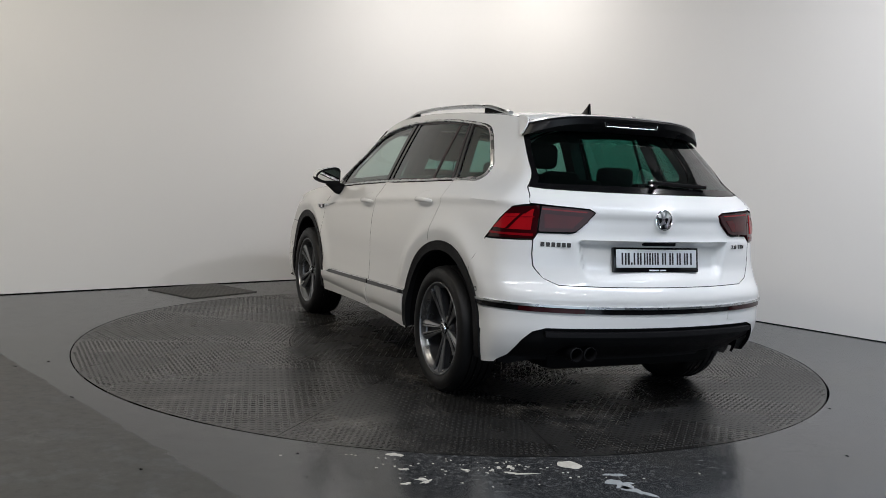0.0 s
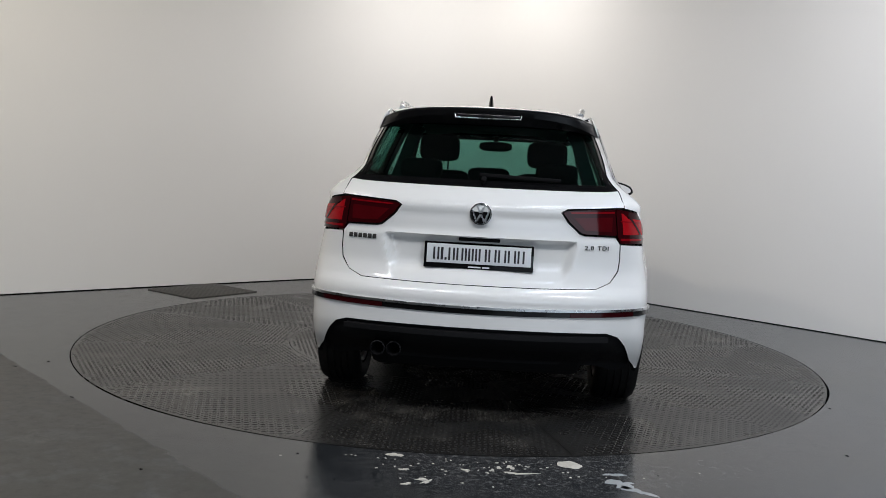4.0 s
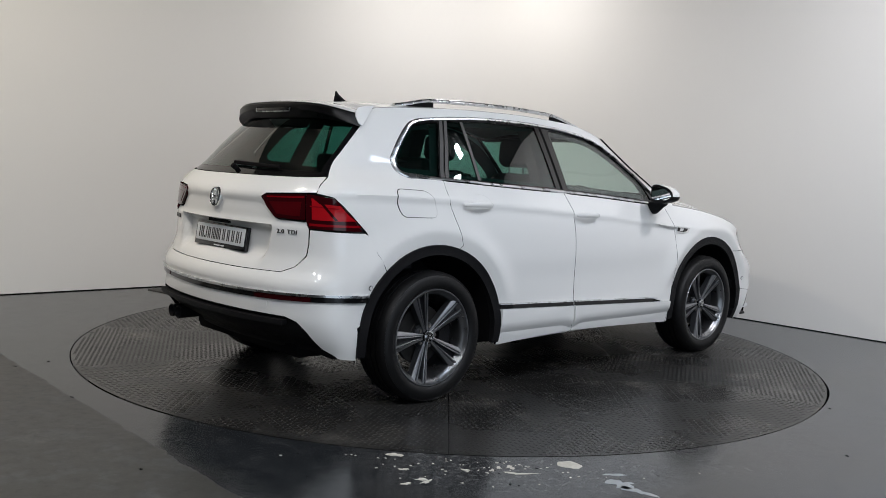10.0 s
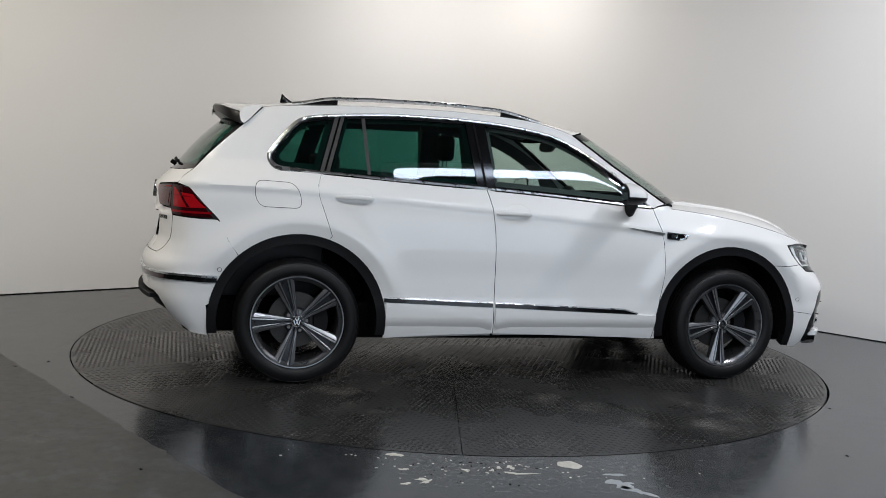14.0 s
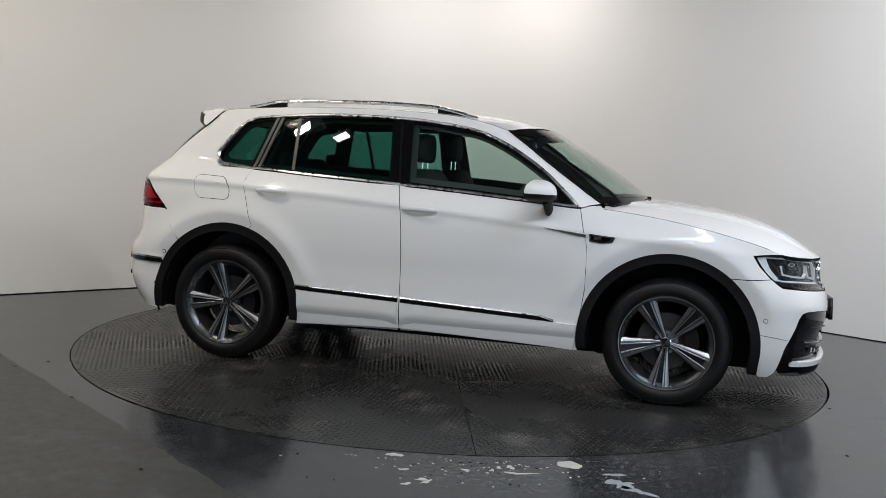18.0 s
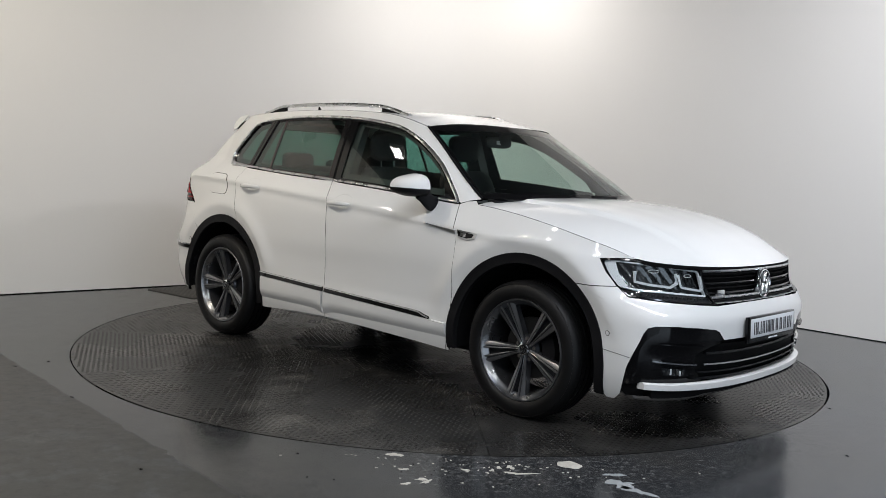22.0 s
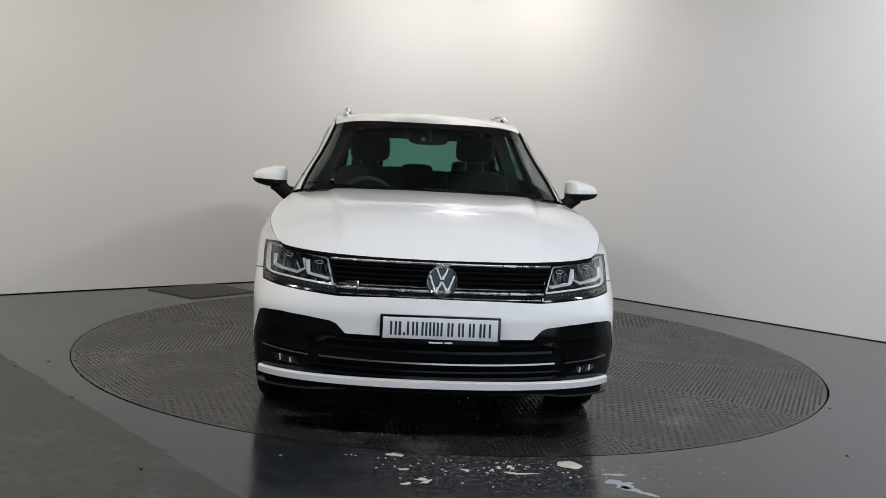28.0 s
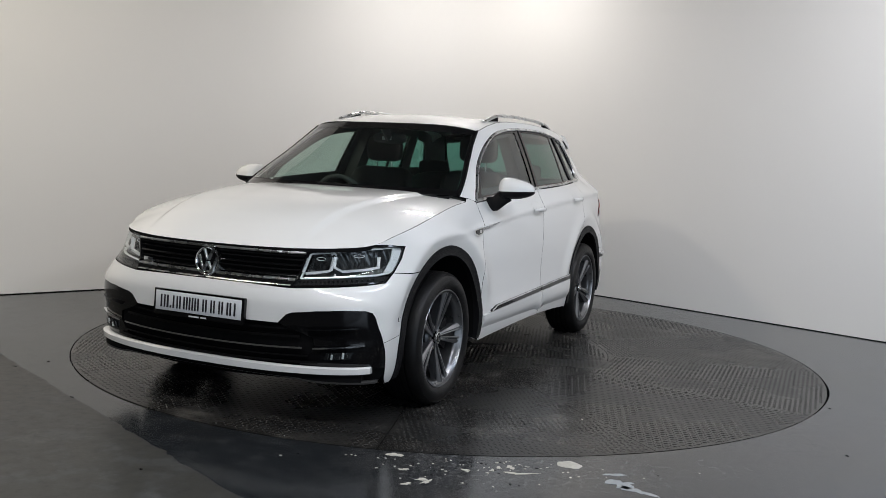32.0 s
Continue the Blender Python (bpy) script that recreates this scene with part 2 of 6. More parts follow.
TRIM = material("dark_cabin_trim", (0.058, 0.058, 0.060), rough=0.7, grain=0.15, bump=0.2, bump_scale=600)
LINING = material("grey_headlining", (0.20, 0.20, 0.195), rough=0.95, grain=0.15, grain_scale=500)
DULL_STEEL = material("dull_disc_steel", (0.05, 0.048, 0.046), rough=0.45, metal=0.6, grain=0.15, wear=0.3, wear_scale=25)
STEEL = material("brake_steel", (0.22, 0.21, 0.20), rough=0.42, metal=0.9, grain=0.15, wear=0.3, wear_scale=25)
PLATE = material("plate_white", (0.66, 0.68, 0.70), rough=0.35, grain=0.03, wear=0.05)
INK = material("plate_ink", (0.012, 0.012, 0.016), rough=0.4)
LAMP_MID = material("lamp_bowl_grey", (0.085, 0.088, 0.092), rough=0.20, metal=0.8, coat=0.5)
LAMP_DARK = material("smoked_reflector", (0.10, 0.105, 0.11), rough=0.25, metal=0.9)
SILVER = material("lamp_guide_plastic", (0.84, 0.86, 0.88), rough=0.30, metal=0.0, coat=0.6)
MIRROR = material("mirror_silver", (0.85, 0.86, 0.87), rough=0.01, metal=1.0)


# ---------------------------------------------------------------- the car body's surface
# x forward from the middle of the wheelbase, y to the car's left, z up from the tyres' feet
HUB_X, HUB_Z, ARCH_RIDGE = 1.34, 0.35, 0.563
LOW = knots((0.18, 0.835), (0.26, 0.868), (0.34, 0.884), (0.44, 0.890), (0.52, 0.884), (0.62, 0.883), (0.76, 0.888), (0.88, 0.885), (0.98, 0.878), (1.10, 0.866))
CREASE = knots((-1.9, 1.104), (-1.5, 1.094), (-1.15, 1.078), (-0.2, 1.018), (0.157, 0.993), (0.656, 0.949), (1.0, 0.925), (1.4, 0.895), (1.8, 0.862), (2.2, 0.835))
BELT = knots((-1.55, 1.196), (-1.125, 1.181), (-0.89, 1.166), (-0.274, 1.136), (0.164, 1.110), (0.546, 1.082), (0.80, 1.064))
XF = knots((0.15, 2.15), (0.22, 2.20), (0.30, 2.222), (0.40, 2.235), (0.50, 2.245), (0.58, 2.245), (0.665, 2.228), (0.70, 2.204), (0.75, 2.192), (0.84, 2.192))
LF = knots((0.30, 0.33), (0.58, 0.34), (0.68, 0.44), (0.78, 0.58), (0.87, 0.66))
XFG = knots((1.05, 1.27), (1.09, 1.20), (1.196, 1.07), (1.312, 0.895), (1.419, 0.715), (1.507, 0.56), (1.56, 0.45))
LFG = knots((1.05, 0.48), (1.095, 0.485), (1.2, 0.55), (1.3, 0.58), (1.4, 0.53), (1.507, 0.425))
XR = knots((0.30, -2.14), (0.40, -2.20), (0.50, -2.225), (0.60, -2.225), (0.68, -2.205), (0.72, -2.185), (0.80, -2.163), (0.95, -2.168), (1.075, -2.160), (1.12, -2.125), (1.17, -2.075), (1.34, -1.935), (1.47, -1.80), (1.60, -1.62))
LR = knots((0.40, 0.50), (1.05, 0.50), (1.18, 0.37), (1.50, 0.32))
POW = 2.5


REAR_BOW, REAR_CORNER, REAR_POW = 0.145, 0.25, 5.0


def rear_drop(s, z):
    """How far the tail curves forward at the share s of the half width."""
    k = LR(z) / 0.5
    return k * (REAR_BOW * s * s + REAR_CORNER * (1 - max(0.0, 1 - s ** REAR_POW) ** (1 / REAR_POW)))


REAR_LENGTH = REAR_BOW + REAR_CORNER


def rear_share(d, z):
    """The share of the half width at which the tail has curved forward by d."""
    if d >= REAR_LENGTH * LR(z) / 0.5:
        return 1.0
    lo, hi = 0.0, 1.0
    for _ in range(26):
        m = (lo + hi) / 2
        if rear_drop(m, z) < d:
            lo = m
        else:
            hi = m
    return lo


def half(x, z):
    zc = CREASE(x)
    if z <= zc:
        d = zc - z
        y = LOW(z) - 0.0075 * sstep(-0.004, 0.034, d) * math.exp(-max(0.0, d - 0.034) / 0.06) * sstep(1.5, 0.9, x)
    else:
        zb = BELT(x)
        k = 0.62 - 0.24 * sstep(0.9, 1.5, x)
        y = LOW(zc) - k * (min(z, max(zb, zc)) - zc)
        if z > zb:
            d = z - max(zb, zc)
            y -= 0.40 * d + 0.16 * d * d
    if x < -0.5 and z > zc:
        y -= 0.062 * min(1.15, (-x - 0.5) / 1.0) ** 2 * sstep(0.0, 0.16, z - zc)
    y -= 0.03 * (min(1.0, max(0.0, x - 0.6) / 1.18) if x > 0 else max(0.0, -x - 0.6) / 1.18) ** 2
    if x < -0.6:
        y -= 0.024 * ((-x - 0.6) / 1.18) ** 2 * sstep(0.66, 0.95, z)
    if z > 0.2:
        for hx in (-HUB_X, HUB_X):
            r = math.hypot(x - hx, z - HUB_Z)
            ridge = math.exp(-((r - ARCH_RIDGE) / 0.075) ** 2) if r > ARCH_RIDGE else 1 - 0.80 * (ARCH_RIDGE - r) / 0.07
            y += (0.024 if hx > 0 else 0.020) * max(0.0, ridge) * sstep(0.40, 0.64, z)
    return y


def side_y(x, z, up=False):
    w = half(x, z)
    xf, l = (XFG(z), LFG(z)) if up else (XF(z), LF(z))
    c = 1 - (xf - x) / l
    if c > 0:
        w *= max(0.0, 1 - min(1.0, c) ** POW) ** (1 / POW)
    if x < -1.2:
        w *= rear_share(max(0.0, x - XR(z)), z)
    return w


def flank(sgn, up=False, out=0.0):
    return lambda x, z: (x, sgn * (side_y(x, z, up) + out), z)


def nose(p, z):
    """Round the front: p runs from -1 to 1 over the corners, and on along the sides."""
    a, xf, l = abs(p), XF(z), LF(z)
    f = min(a, 1.0) * math.pi / 2
    x = xf - l * (1 - math.cos(f) ** (2 / POW)) - max(0.0, a - 1)
    return (x, math.copysign(half(x, z) * math.sin(f) ** (2 / POW), p), z)


def tail(p, z):
    a, xr = abs(p), XR(z)
    f = min(a, 1.0) * math.pi / 2
    s = math.sin(f) ** 0.8 if a < 1 else 1.0
    s = min(1.0, s)
    x = xr + rear_drop(s, z) + max(0.0, a - 1)
    return (x, math.copysign(half(x, z) * s, p), z)


def glasshouse_front(p, z):
    a, xf, l = abs(p), XFG(z), LFG(z)
    f = min(a, 1.0) * math.pi / 2
    x = xf - l * (1 - math.cos(f) ** (2 / POW))
    return (x, math.copysign(half(x, z) * math.sin(f) ** (2 / POW), p), z)


def at_y(fn, y, z):
    """The p of a wrapped surface at a distance y from the middle."""
    lo, hi = 0.0, 1.0
    for _ in range(40):
        m = (lo + hi) / 2
        if fn(m, z)[1] < abs(y):
            lo = m
        else:
            hi = m
    return math.copysign(lo, y)


def at_x(fn, x, z):
    """The p of a wrapped surface at a place x along the car."""
    lo, hi = 0.0, 2.5
    s = 1 if fn(0, z)[0] > 0 else -1
    for _ in range(40):
        m = (lo + hi) / 2
        if s * fn(m, z)[0] > s * x:
            lo = m
        else:
            hi = m
    return lo


def on(fn, pts):
    """Outline points ('x' or 'y', value, z[, radius]) to (p, z[, radius])."""
    return [((at_x if k == "x" else at_y)(fn, v, z), z, *r) for k, v, z, *r in pts]


def both(pts):
    """Closes a half outline, which runs from the middle line round to the middle line, with its mirror image."""
    return list(pts) + [(-p[0], *p[1:]) for p in reversed(pts)]


# ---------------------------------------------------------------- the hall
def floor_material():
    """Grey floor paint: an older, browner coat beyond a wandering edge, scuffs, stains, and a glossier worn zone before
    the turntable. The newer coat's colour also holds dark reflection at left, bright at right.
    """
    m = bpy.data.materials.new("grey_floor_paint")
    m.use_nodes = True
    nt = m.node_tree
    b = nt.nodes["Principled BSDF"]
    co = nt.nodes.new("ShaderNodeTexCoord")

    def noise_tex(scale, detail=4, rough=0.6):
        n = nt.nodes.new("ShaderNodeTexNoise")
        n.inputs["Scale"].default_value, n.inputs["Detail"].default_value, n.inputs["Roughness"].default_value = scale, detail, rough
        nt.links.new(co.outputs["Object"], n.inputs["Vector"])
        return n.outputs["Fac"]

    def math_node(op, a, b_, c=None):
        n = nt.nodes.new("ShaderNodeMath")
        n.operation = op
        for i, v in enumerate((a, b_, c)):
            if v is None:
                continue
            if isinstance(v, (int, float)):
                n.inputs[i].default_value = v
            else:
                nt.links.new(v, n.inputs[i])
        return n.outputs[0]

    def ramp(v, a, b_):
        n = nt.nodes.new("ShaderNodeMapRange")
        n.interpolation_type = "SMOOTHSTEP"
        n.inputs["From Min"].default_value, n.inputs["From Max"].default_value = a, b_
        nt.links.new(v, n.inputs["Value"])
        return n.outputs["Result"]

    def blend(f, a, b_):
        n = nt.nodes.new("ShaderNodeMix")
        n.data_type = "RGBA"
        nt.links.new(f, n.inputs["Factor"])
        for k, v in (("A", a), ("B", b_)):
            if isinstance(v, tuple):
                n.inputs[6 if k == "A" else 7].default_value = (*v, 1)
            else:
                nt.links.new(v, n.inputs[6 if k == "A" else 7])
        return n.outputs[2]

    xyz = nt.nodes.new("ShaderNodeSeparateXYZ")
    nt.links.new(co.outputs["Object"], xyz.inputs[0])
    x, y = xyz.outputs[0], xyz.outputs[1]
    wob = math_node("MULTIPLY_ADD", noise_tex(3.5, 8, 0.65), 0.16, -0.08)
    # edge of the older coat
    line = math_node("ADD", math_node("ADD", math_node("MULTIPLY", x, 0.732), math_node("MULTIPLY", y, 0.681)), wob)
    old = ramp(line, -2.675, -2.690)
    r = math_node("SQRT", math_node("ADD", math_node("MULTIPLY", x, x), math_node("MULTIPLY", y, y)), 0.0)
    # scuffed apron along the turntable's front
    fine, mid, broad = noise_tex(60, 8), noise_tex(7, 7, 0.65), noise_tex(1.1, 5)
    apron = math_node("MULTIPLY", ramp(math_node("ADD", r, math_node("MULTIPLY", mid, 0.5)), 3.6, 2.9), ramp(math_node("ADD", y, wob), -1.2, -2.0))
    # newer coat: the brighter reflection at the right is put into its colour
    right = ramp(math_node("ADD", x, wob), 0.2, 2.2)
    fresh_lit = blend(right, (0.018, 0.020, 0.023), (0.050, 0.055, 0.061))
    c = blend(old, fresh_lit, (0.038, 0.038, 0.034))
    blot, streak = noise_tex(16, 10, 0.75), noise_tex(2.6, 10, 0.8)
    c = blend(math_node("MULTIPLY", ramp(mid, 0.46, 0.70), 0.75), c, (0.074, 0.078, 0.080))
    c = blend(math_node("MULTIPLY", ramp(blot, 0.52, 0.68), 0.55), c, (0.022, 0.024, 0.026))
    c = blend(math_node("MULTIPLY", ramp(streak, 0.56, 0.66), 0.5), c, (0.088, 0.092, 0.092))
    # dark coat deepened on the left for the car's reflection, put into colour
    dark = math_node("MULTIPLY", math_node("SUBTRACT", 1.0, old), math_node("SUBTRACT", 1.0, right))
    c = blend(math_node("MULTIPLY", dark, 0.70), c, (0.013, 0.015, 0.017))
    apron = math_node("MULTIPLY", apron, ramp(math_node("ADD", x, math_node("MULTIPLY", mid, 0.3)), -0.45, 0.15))
    c = blend(math_node("MULTIPLY", apron, ramp(mid, 0.32, 0.55)), c, (0.030, 0.031, 0.033))
    scratch = noise_tex(34, 12, 0.85)
    c = blend(math_node("MULTIPLY", math_node("MULTIPLY", apron, ramp(scratch, 0.48, 0.60)), 0.85), c, (0.125, 0.127, 0.125))
    c = blend(math_node("MULTIPLY", ramp(broad, 0.5, 0.72), 0.5), c, (0.040, 0.039, 0.035))
    c = blend(math_node("MULTIPLY", ramp(fine, 0.60, 0.74), 0.5), c, (0.10, 0.10, 0.097))
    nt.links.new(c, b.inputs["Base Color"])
    rg = math_node("ADD", math_node("MULTIPLY", mid, 0.14), math_node("MULTIPLY_ADD", old, 0.24, 0.07))
    nt.links.new(math_node("MULTIPLY_ADD", old, -0.18, 0.5), b.inputs["Specular IOR Level"])
    rg = math_node("ADD", rg, math_node("MULTIPLY_ADD", blot, 0.22, -0.08))
    nt.links.new(rg, b.inputs["Roughness"])
    bp = nt.nodes.new("ShaderNodeBump")
    bp.inputs["Strength"].default_value, bp.inputs["Distance"].default_value = 0.16, 0.006
    nt.links.new(math_node("ADD", math_node("MULTIPLY", noise_tex(9, 5), 0.8), math_node("MULTIPLY", fine, 0.10)), bp.inputs["Height"])
    nt.links.new(bp.outputs[0], b.inputs["Normal"])
    return m


FLOOR_PAINT = floor_material()
WALL_PAINT = material("white_wall_paint", (0.80, 0.79, 0.765), rough=0.85, grain=0.01, grain_scale=120, wear=0.018, wear_scale=1.2, bump=0.05, bump_scale=80)
# for the unseen walls, kept dark so that glossy parts mirror little light
HALL_PAINT = material("dark_hall_paint", (0.05, 0.05, 0.05), rough=0.8, grain=0.02, wear=0.06, wear_scale=1.5)
CEILING_PAINT = material("ceiling_paint", (0.13, 0.13, 0.13), rough=0.9, grain=0.03, wear=0.05, wear_scale=1.0)
def deck_material(name, colour, dust, rough):
    """Black painted plate with patches of trodden-in dust and tyre rubber."""
    m = material(name, colour, rough=rough, grain=0.30, grain_scale=130, bump=0.15, bump_scale=220, wear=0.5, wear_scale=1.7, spec=0.40)
    nt = m.node_tree
    b = nt.nodes["Principled BSDF"]
    co = nt.nodes.new("ShaderNodeTexCoord")
    facs = []
    for scale, lo, hi, detail in ((1.3, 0.47, 0.66, 6), (5.0, 0.40, 0.68, 8)):
        n = nt.nodes.new("ShaderNodeTexNoise")
        n.inputs["Scale"].default_value, n.inputs["Detail"].default_value, n.inputs["Roughness"].default_value = scale, detail, 0.65
        nt.links.new(co.outputs["Object"], n.inputs["Vector"])
        r = nt.nodes.new("ShaderNodeMapRange")
        r.interpolation_type = "SMOOTHSTEP"
        r.inputs["From Min"].default_value, r.inputs["From Max"].default_value = lo, hi
        nt.links.new(n.outputs["Fac"], r.inputs["Value"])
        facs.append(r.outputs["Result"])
    f = nt.nodes.new("ShaderNodeMath")
    f.operation = "MULTIPLY"
    nt.links.new(facs[0], f.inputs[0])
    nt.links.new(facs[1], f.inputs[1])
    mix = nt.nodes.new("ShaderNodeMix")
    mix.data_type = "RGBA"
    nt.links.new(f.outputs[0], mix.inputs["Factor"])
    nt.links.new(b.inputs["Base Color"].links[0].from_socket, mix.inputs[6])
    mix.inputs[7].default_value = (*dust, 1)
    nt.links.new(mix.outputs[2], b.inputs["Base Color"])
    return m


DECK = deck_material("black_deck_plate", (0.0170, 0.0166, 0.0158), (0.077, 0.073, 0.066), 0.27)
DECK_WORN = deck_material("worn_tread", (0.028, 0.0275, 0.0265), (0.108, 0.102, 0.091), 0.29)
HATCH = material("steel_hatch_plate", (0.060, 0.058, 0.054), rough=0.5, metal=0.2, grain=0.2, grain_scale=120, wear=0.3, wear_scale=5)
BARE = material("bare_screed", (0.46, 0.44, 0.39), rough=0.85, grain=0.25, grain_scale=90, wear=0.25, wear_scale=30)
GREY_COAT = material("grey_undercoat", (0.30, 0.32, 0.33), rough=0.5, grain=0.2, grain_scale=70, wear=0.2, wear_scale=25)
LAMP_BODY = material("white_lamp_body", (0.7, 0.7, 0.7), rough=0.5)


def glowing(name, colour, strength):
    m = material(name, (0.8, 0.8, 0.8), rough=0.4)
    b = m.node_tree.nodes["Principled BSDF"]
    b.inputs["Emission Color"].default_value = (*colour, 1)
    b.inputs["Emission Strength"].default_value = strength
    return m


def wall_y(x):
    s = 1.0 if x > 0 else 0.93
    return 4.67 - math.sqrt(0.49 + (s * x) ** 2)


CEIL = 4.0
# floor with a round pit for the turntable
pit = []
for i in range(180):
    deg = 2.0 * i
    pr = 2.503 + 0.009 * math.exp(-((deg - 231) / 16) ** 2) + 0.008 * math.exp(-((deg - 339) / 8) ** 2) + 0.003 * math.sin(radians(3 * deg))
    pit.append((pr * math.cos(radians(deg)), pr * math.sin(radians(deg))))
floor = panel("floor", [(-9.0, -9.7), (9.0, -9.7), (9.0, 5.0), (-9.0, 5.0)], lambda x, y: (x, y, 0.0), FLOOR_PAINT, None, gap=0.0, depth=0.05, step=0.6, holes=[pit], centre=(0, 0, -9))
tagged(floor, "grey painted concrete floor, scuffed and chipped before the turntable", "floor", kind="structure")
bm = shape()
add_disc(bm, 2.53, -0.05, 96, pose(0, 0, 0, 90, 0, 0))
tagged(part("turntable_pit", bm, MATT_BLACK), "dark shallow pit under the turntable", "pit", kind="structure")


def wall_strip(name, pts, z0, z1, thick, mat, label):
    bm = shape()
    rows = []
    n = len(pts)
    for i, (x, y) in enumerate(pts):
        a, b = Vector(pts[max(i - 1, 0)]), Vector(pts[min(i + 1, n - 1)])
        t = (b - a).normalized()
        o = Vector((-t.y, t.x)) * thick
        rows.append([bm.verts.new((x, y, z0)), bm.verts.new((x, y, z1)), bm.verts.new((x + o.x, y + o.y, z1)), bm.verts.new((x + o.x, y + o.y, z0))])
    for a, b in zip(rows, rows[1:]):
        for j in range(4):
            bm.faces.new((a[j], a[(j + 1) % 4], b[(j + 1) % 4], b[j]))
    bm.faces.new(rows[0])
    bm.faces.new(rows[-1][::-1])
    return tagged(part(name, bm, mat), label, kind="structure")


back = [(-8.0 + 16.0 * i / 200, wall_y(-8.0 + 16.0 * i / 200)) for i in range(201)]
wall_strip("wall_back", back, 0.006, CEIL, 0.12, WALL_PAINT, "smooth white curved backdrop wall")
wall_strip("baseboard", [(x, y - 0.004) for x, y in back], 0.001, 0.008, 0.05, MATT_BLACK, "thin dark joint at the foot of the wall")
# side walls are out of view, added to close the room and darken reflections
wall_strip("unseen_wall_left", [(-8.0, -9.5), (-8.0, wall_y(-8.0))], 0.0, CEIL, 0.12, HALL_PAINT, "unseen dark grey side wall, added to close the hall")
wall_strip("unseen_wall_right", [(8.0, wall_y(8.0)), (8.0, -9.5)], 0.0, CEIL, 0.12, HALL_PAINT, "unseen dark grey side wall, added to close the hall")
bm = shape()
# assumed wall behind the camera, its opening made for the added fill lamp
add_box(bm, -8.0, 0.2, -9.62, -9.5, 0, CEIL)
add_box(bm, 7.0, 8.0, -9.62, -9.5, 0, CEIL)
add_box(bm, 0.2, 7.0, -9.62, -9.5, 3.0, CEIL)
tagged(part("unseen_wall_front", bm, HALL_PAINT, smooth=False), "assumed dark grey wall out of view, left open for the fill lamp", kind="structure")
bm = shape()
add_box(bm, -8.3, 8.3, -9.7, 5.0, CEIL, CEIL + 0.15)
tagged(part("ceiling", bm, CEILING_PAINT, smooth=False), "plain grey ceiling", kind="structure")

# light: an added cool fill behind the camera, tubes across the ceiling, washers along the curved wall
area_lamp("cool_fill_light", (3.6, -9.4, 1.55), (2.4, 0, 1.2), 6.6, 2.8, FILL_W, COOL)
for tx, ty, turn, long, wide, colour in ((2.475, -2.880, 25, 3.8, 0.24, (0.69, 0.81, 1.0)), (0.0, -4.9, 0, 6.8, 0.14, (0.955, 0.965, 1.0))):
    tube = area_lamp("tube_light", (tx, ty, 3.88), (tx, ty, 0), long, wide, 0.60 * TUBE_W if turn else 2.0 * TUBE_W, colour)
    tube.matrix_world = pose(tx, ty, 3.88, 0, 0, turn)
    bm = shape()
    add_box(bm, -long / 2 - 0.1, long / 2 + 0.1, -wide / 2 - 0.05, wide / 2 + 0.05, 3.90, CEIL, 0.01, pose(tx, ty, 0, 0, 0, turn))
    tagged(part("tube_lamp", bm, LAMP_BODY), "long white ceiling tube lamp", "lamp", "ceiling tubes")
# middle washer makes the wall's bright spot; the side two are added fill
for name, x, y, tx, ty, tz, watts, colour in (("wall_washer", 0.12, 2.62, 0.12, 2.80, 0.0, WASH_W, NEUTRAL), ("wall_washer", -2.9, -1.9, -3.7, 1.2, 0.5, 1.12 * SIDE_W, WARM), ("wall_washer", 3.3, -1.3, 3.7, 1.0, 0.2, 1.30 * SIDE_W, (0.98, 0.965, 1.0))):
    area_lamp(name, (x, y, 3.80), (tx, ty, tz), 0.40, 0.14, watts, colour)
    bm = shape()
    add_box(bm, x - 0.34, x + 0.34, y - 0.20, y + 0.20, 3.90, CEIL, 0.02)
    tagged(part("ceiling_lamp", bm, LAMP_BODY), "white ceiling lamp turned towards the curved wall, the side pair added", "lamp", "wall washers")

for x, y, turn in ((-2.35, -2.35, 15), (-4.20, -0.45, 35)):
    spot = area_lamp("panel_light", (x, y, 3.93), (x, y, 0), 0.30, 0.15, 4.0, NEUTRAL)
    spot.matrix_world = pose(x, y, 3.93, 0, 0, turn)
    bm = shape()
    add_box(bm, -0.19, 0.19, -0.11, 0.11, 3.945, CEIL, 0.008, pose(x, y, 0, 0, 0, turn))
    tagged(part("panel_lamp", bm, LAMP_BODY), "small square white ceiling lamp", "lamp", "ceiling panels")

# ---------------------------------------------------------------- turntable
turntable = tagged(new("turntable"), "round black vehicle turntable of checker plates, set flush in the floor", "turntable")
R_OUT, R_IN, GAPW = 2.494, 1.12, 0.0018


def sector(a0, a1):
    bm = shape()
    n = 14
    top, low = [], []
    for z, dst in ((0.0, top), (-0.02, low)):
        for r, seq in ((R_IN, range(n + 1)), (R_OUT, range(n, -1, -1))):
            for i in seq:
                a = radians(a0) + GAPW / r + (radians(a1 - a0) - 2 * GAPW / r) * i / n
                rr = r + (GAPW if r == R_IN else 0)
                dst.append(bm.verts.new((rr * math.cos(a), rr * math.sin(a), z)))
    bm.faces.new(top)
    bm.faces.new(low[::-1])
    for i in range(len(top)):
        j = (i + 1) % len(top)
        bm.faces.new((top[i], low[i], low[j], top[j]))
    return bm


for k in range(12):
    part("deck_plate", sector(17 + 30 * k, 47 + 30 * k), DECK, turntable)
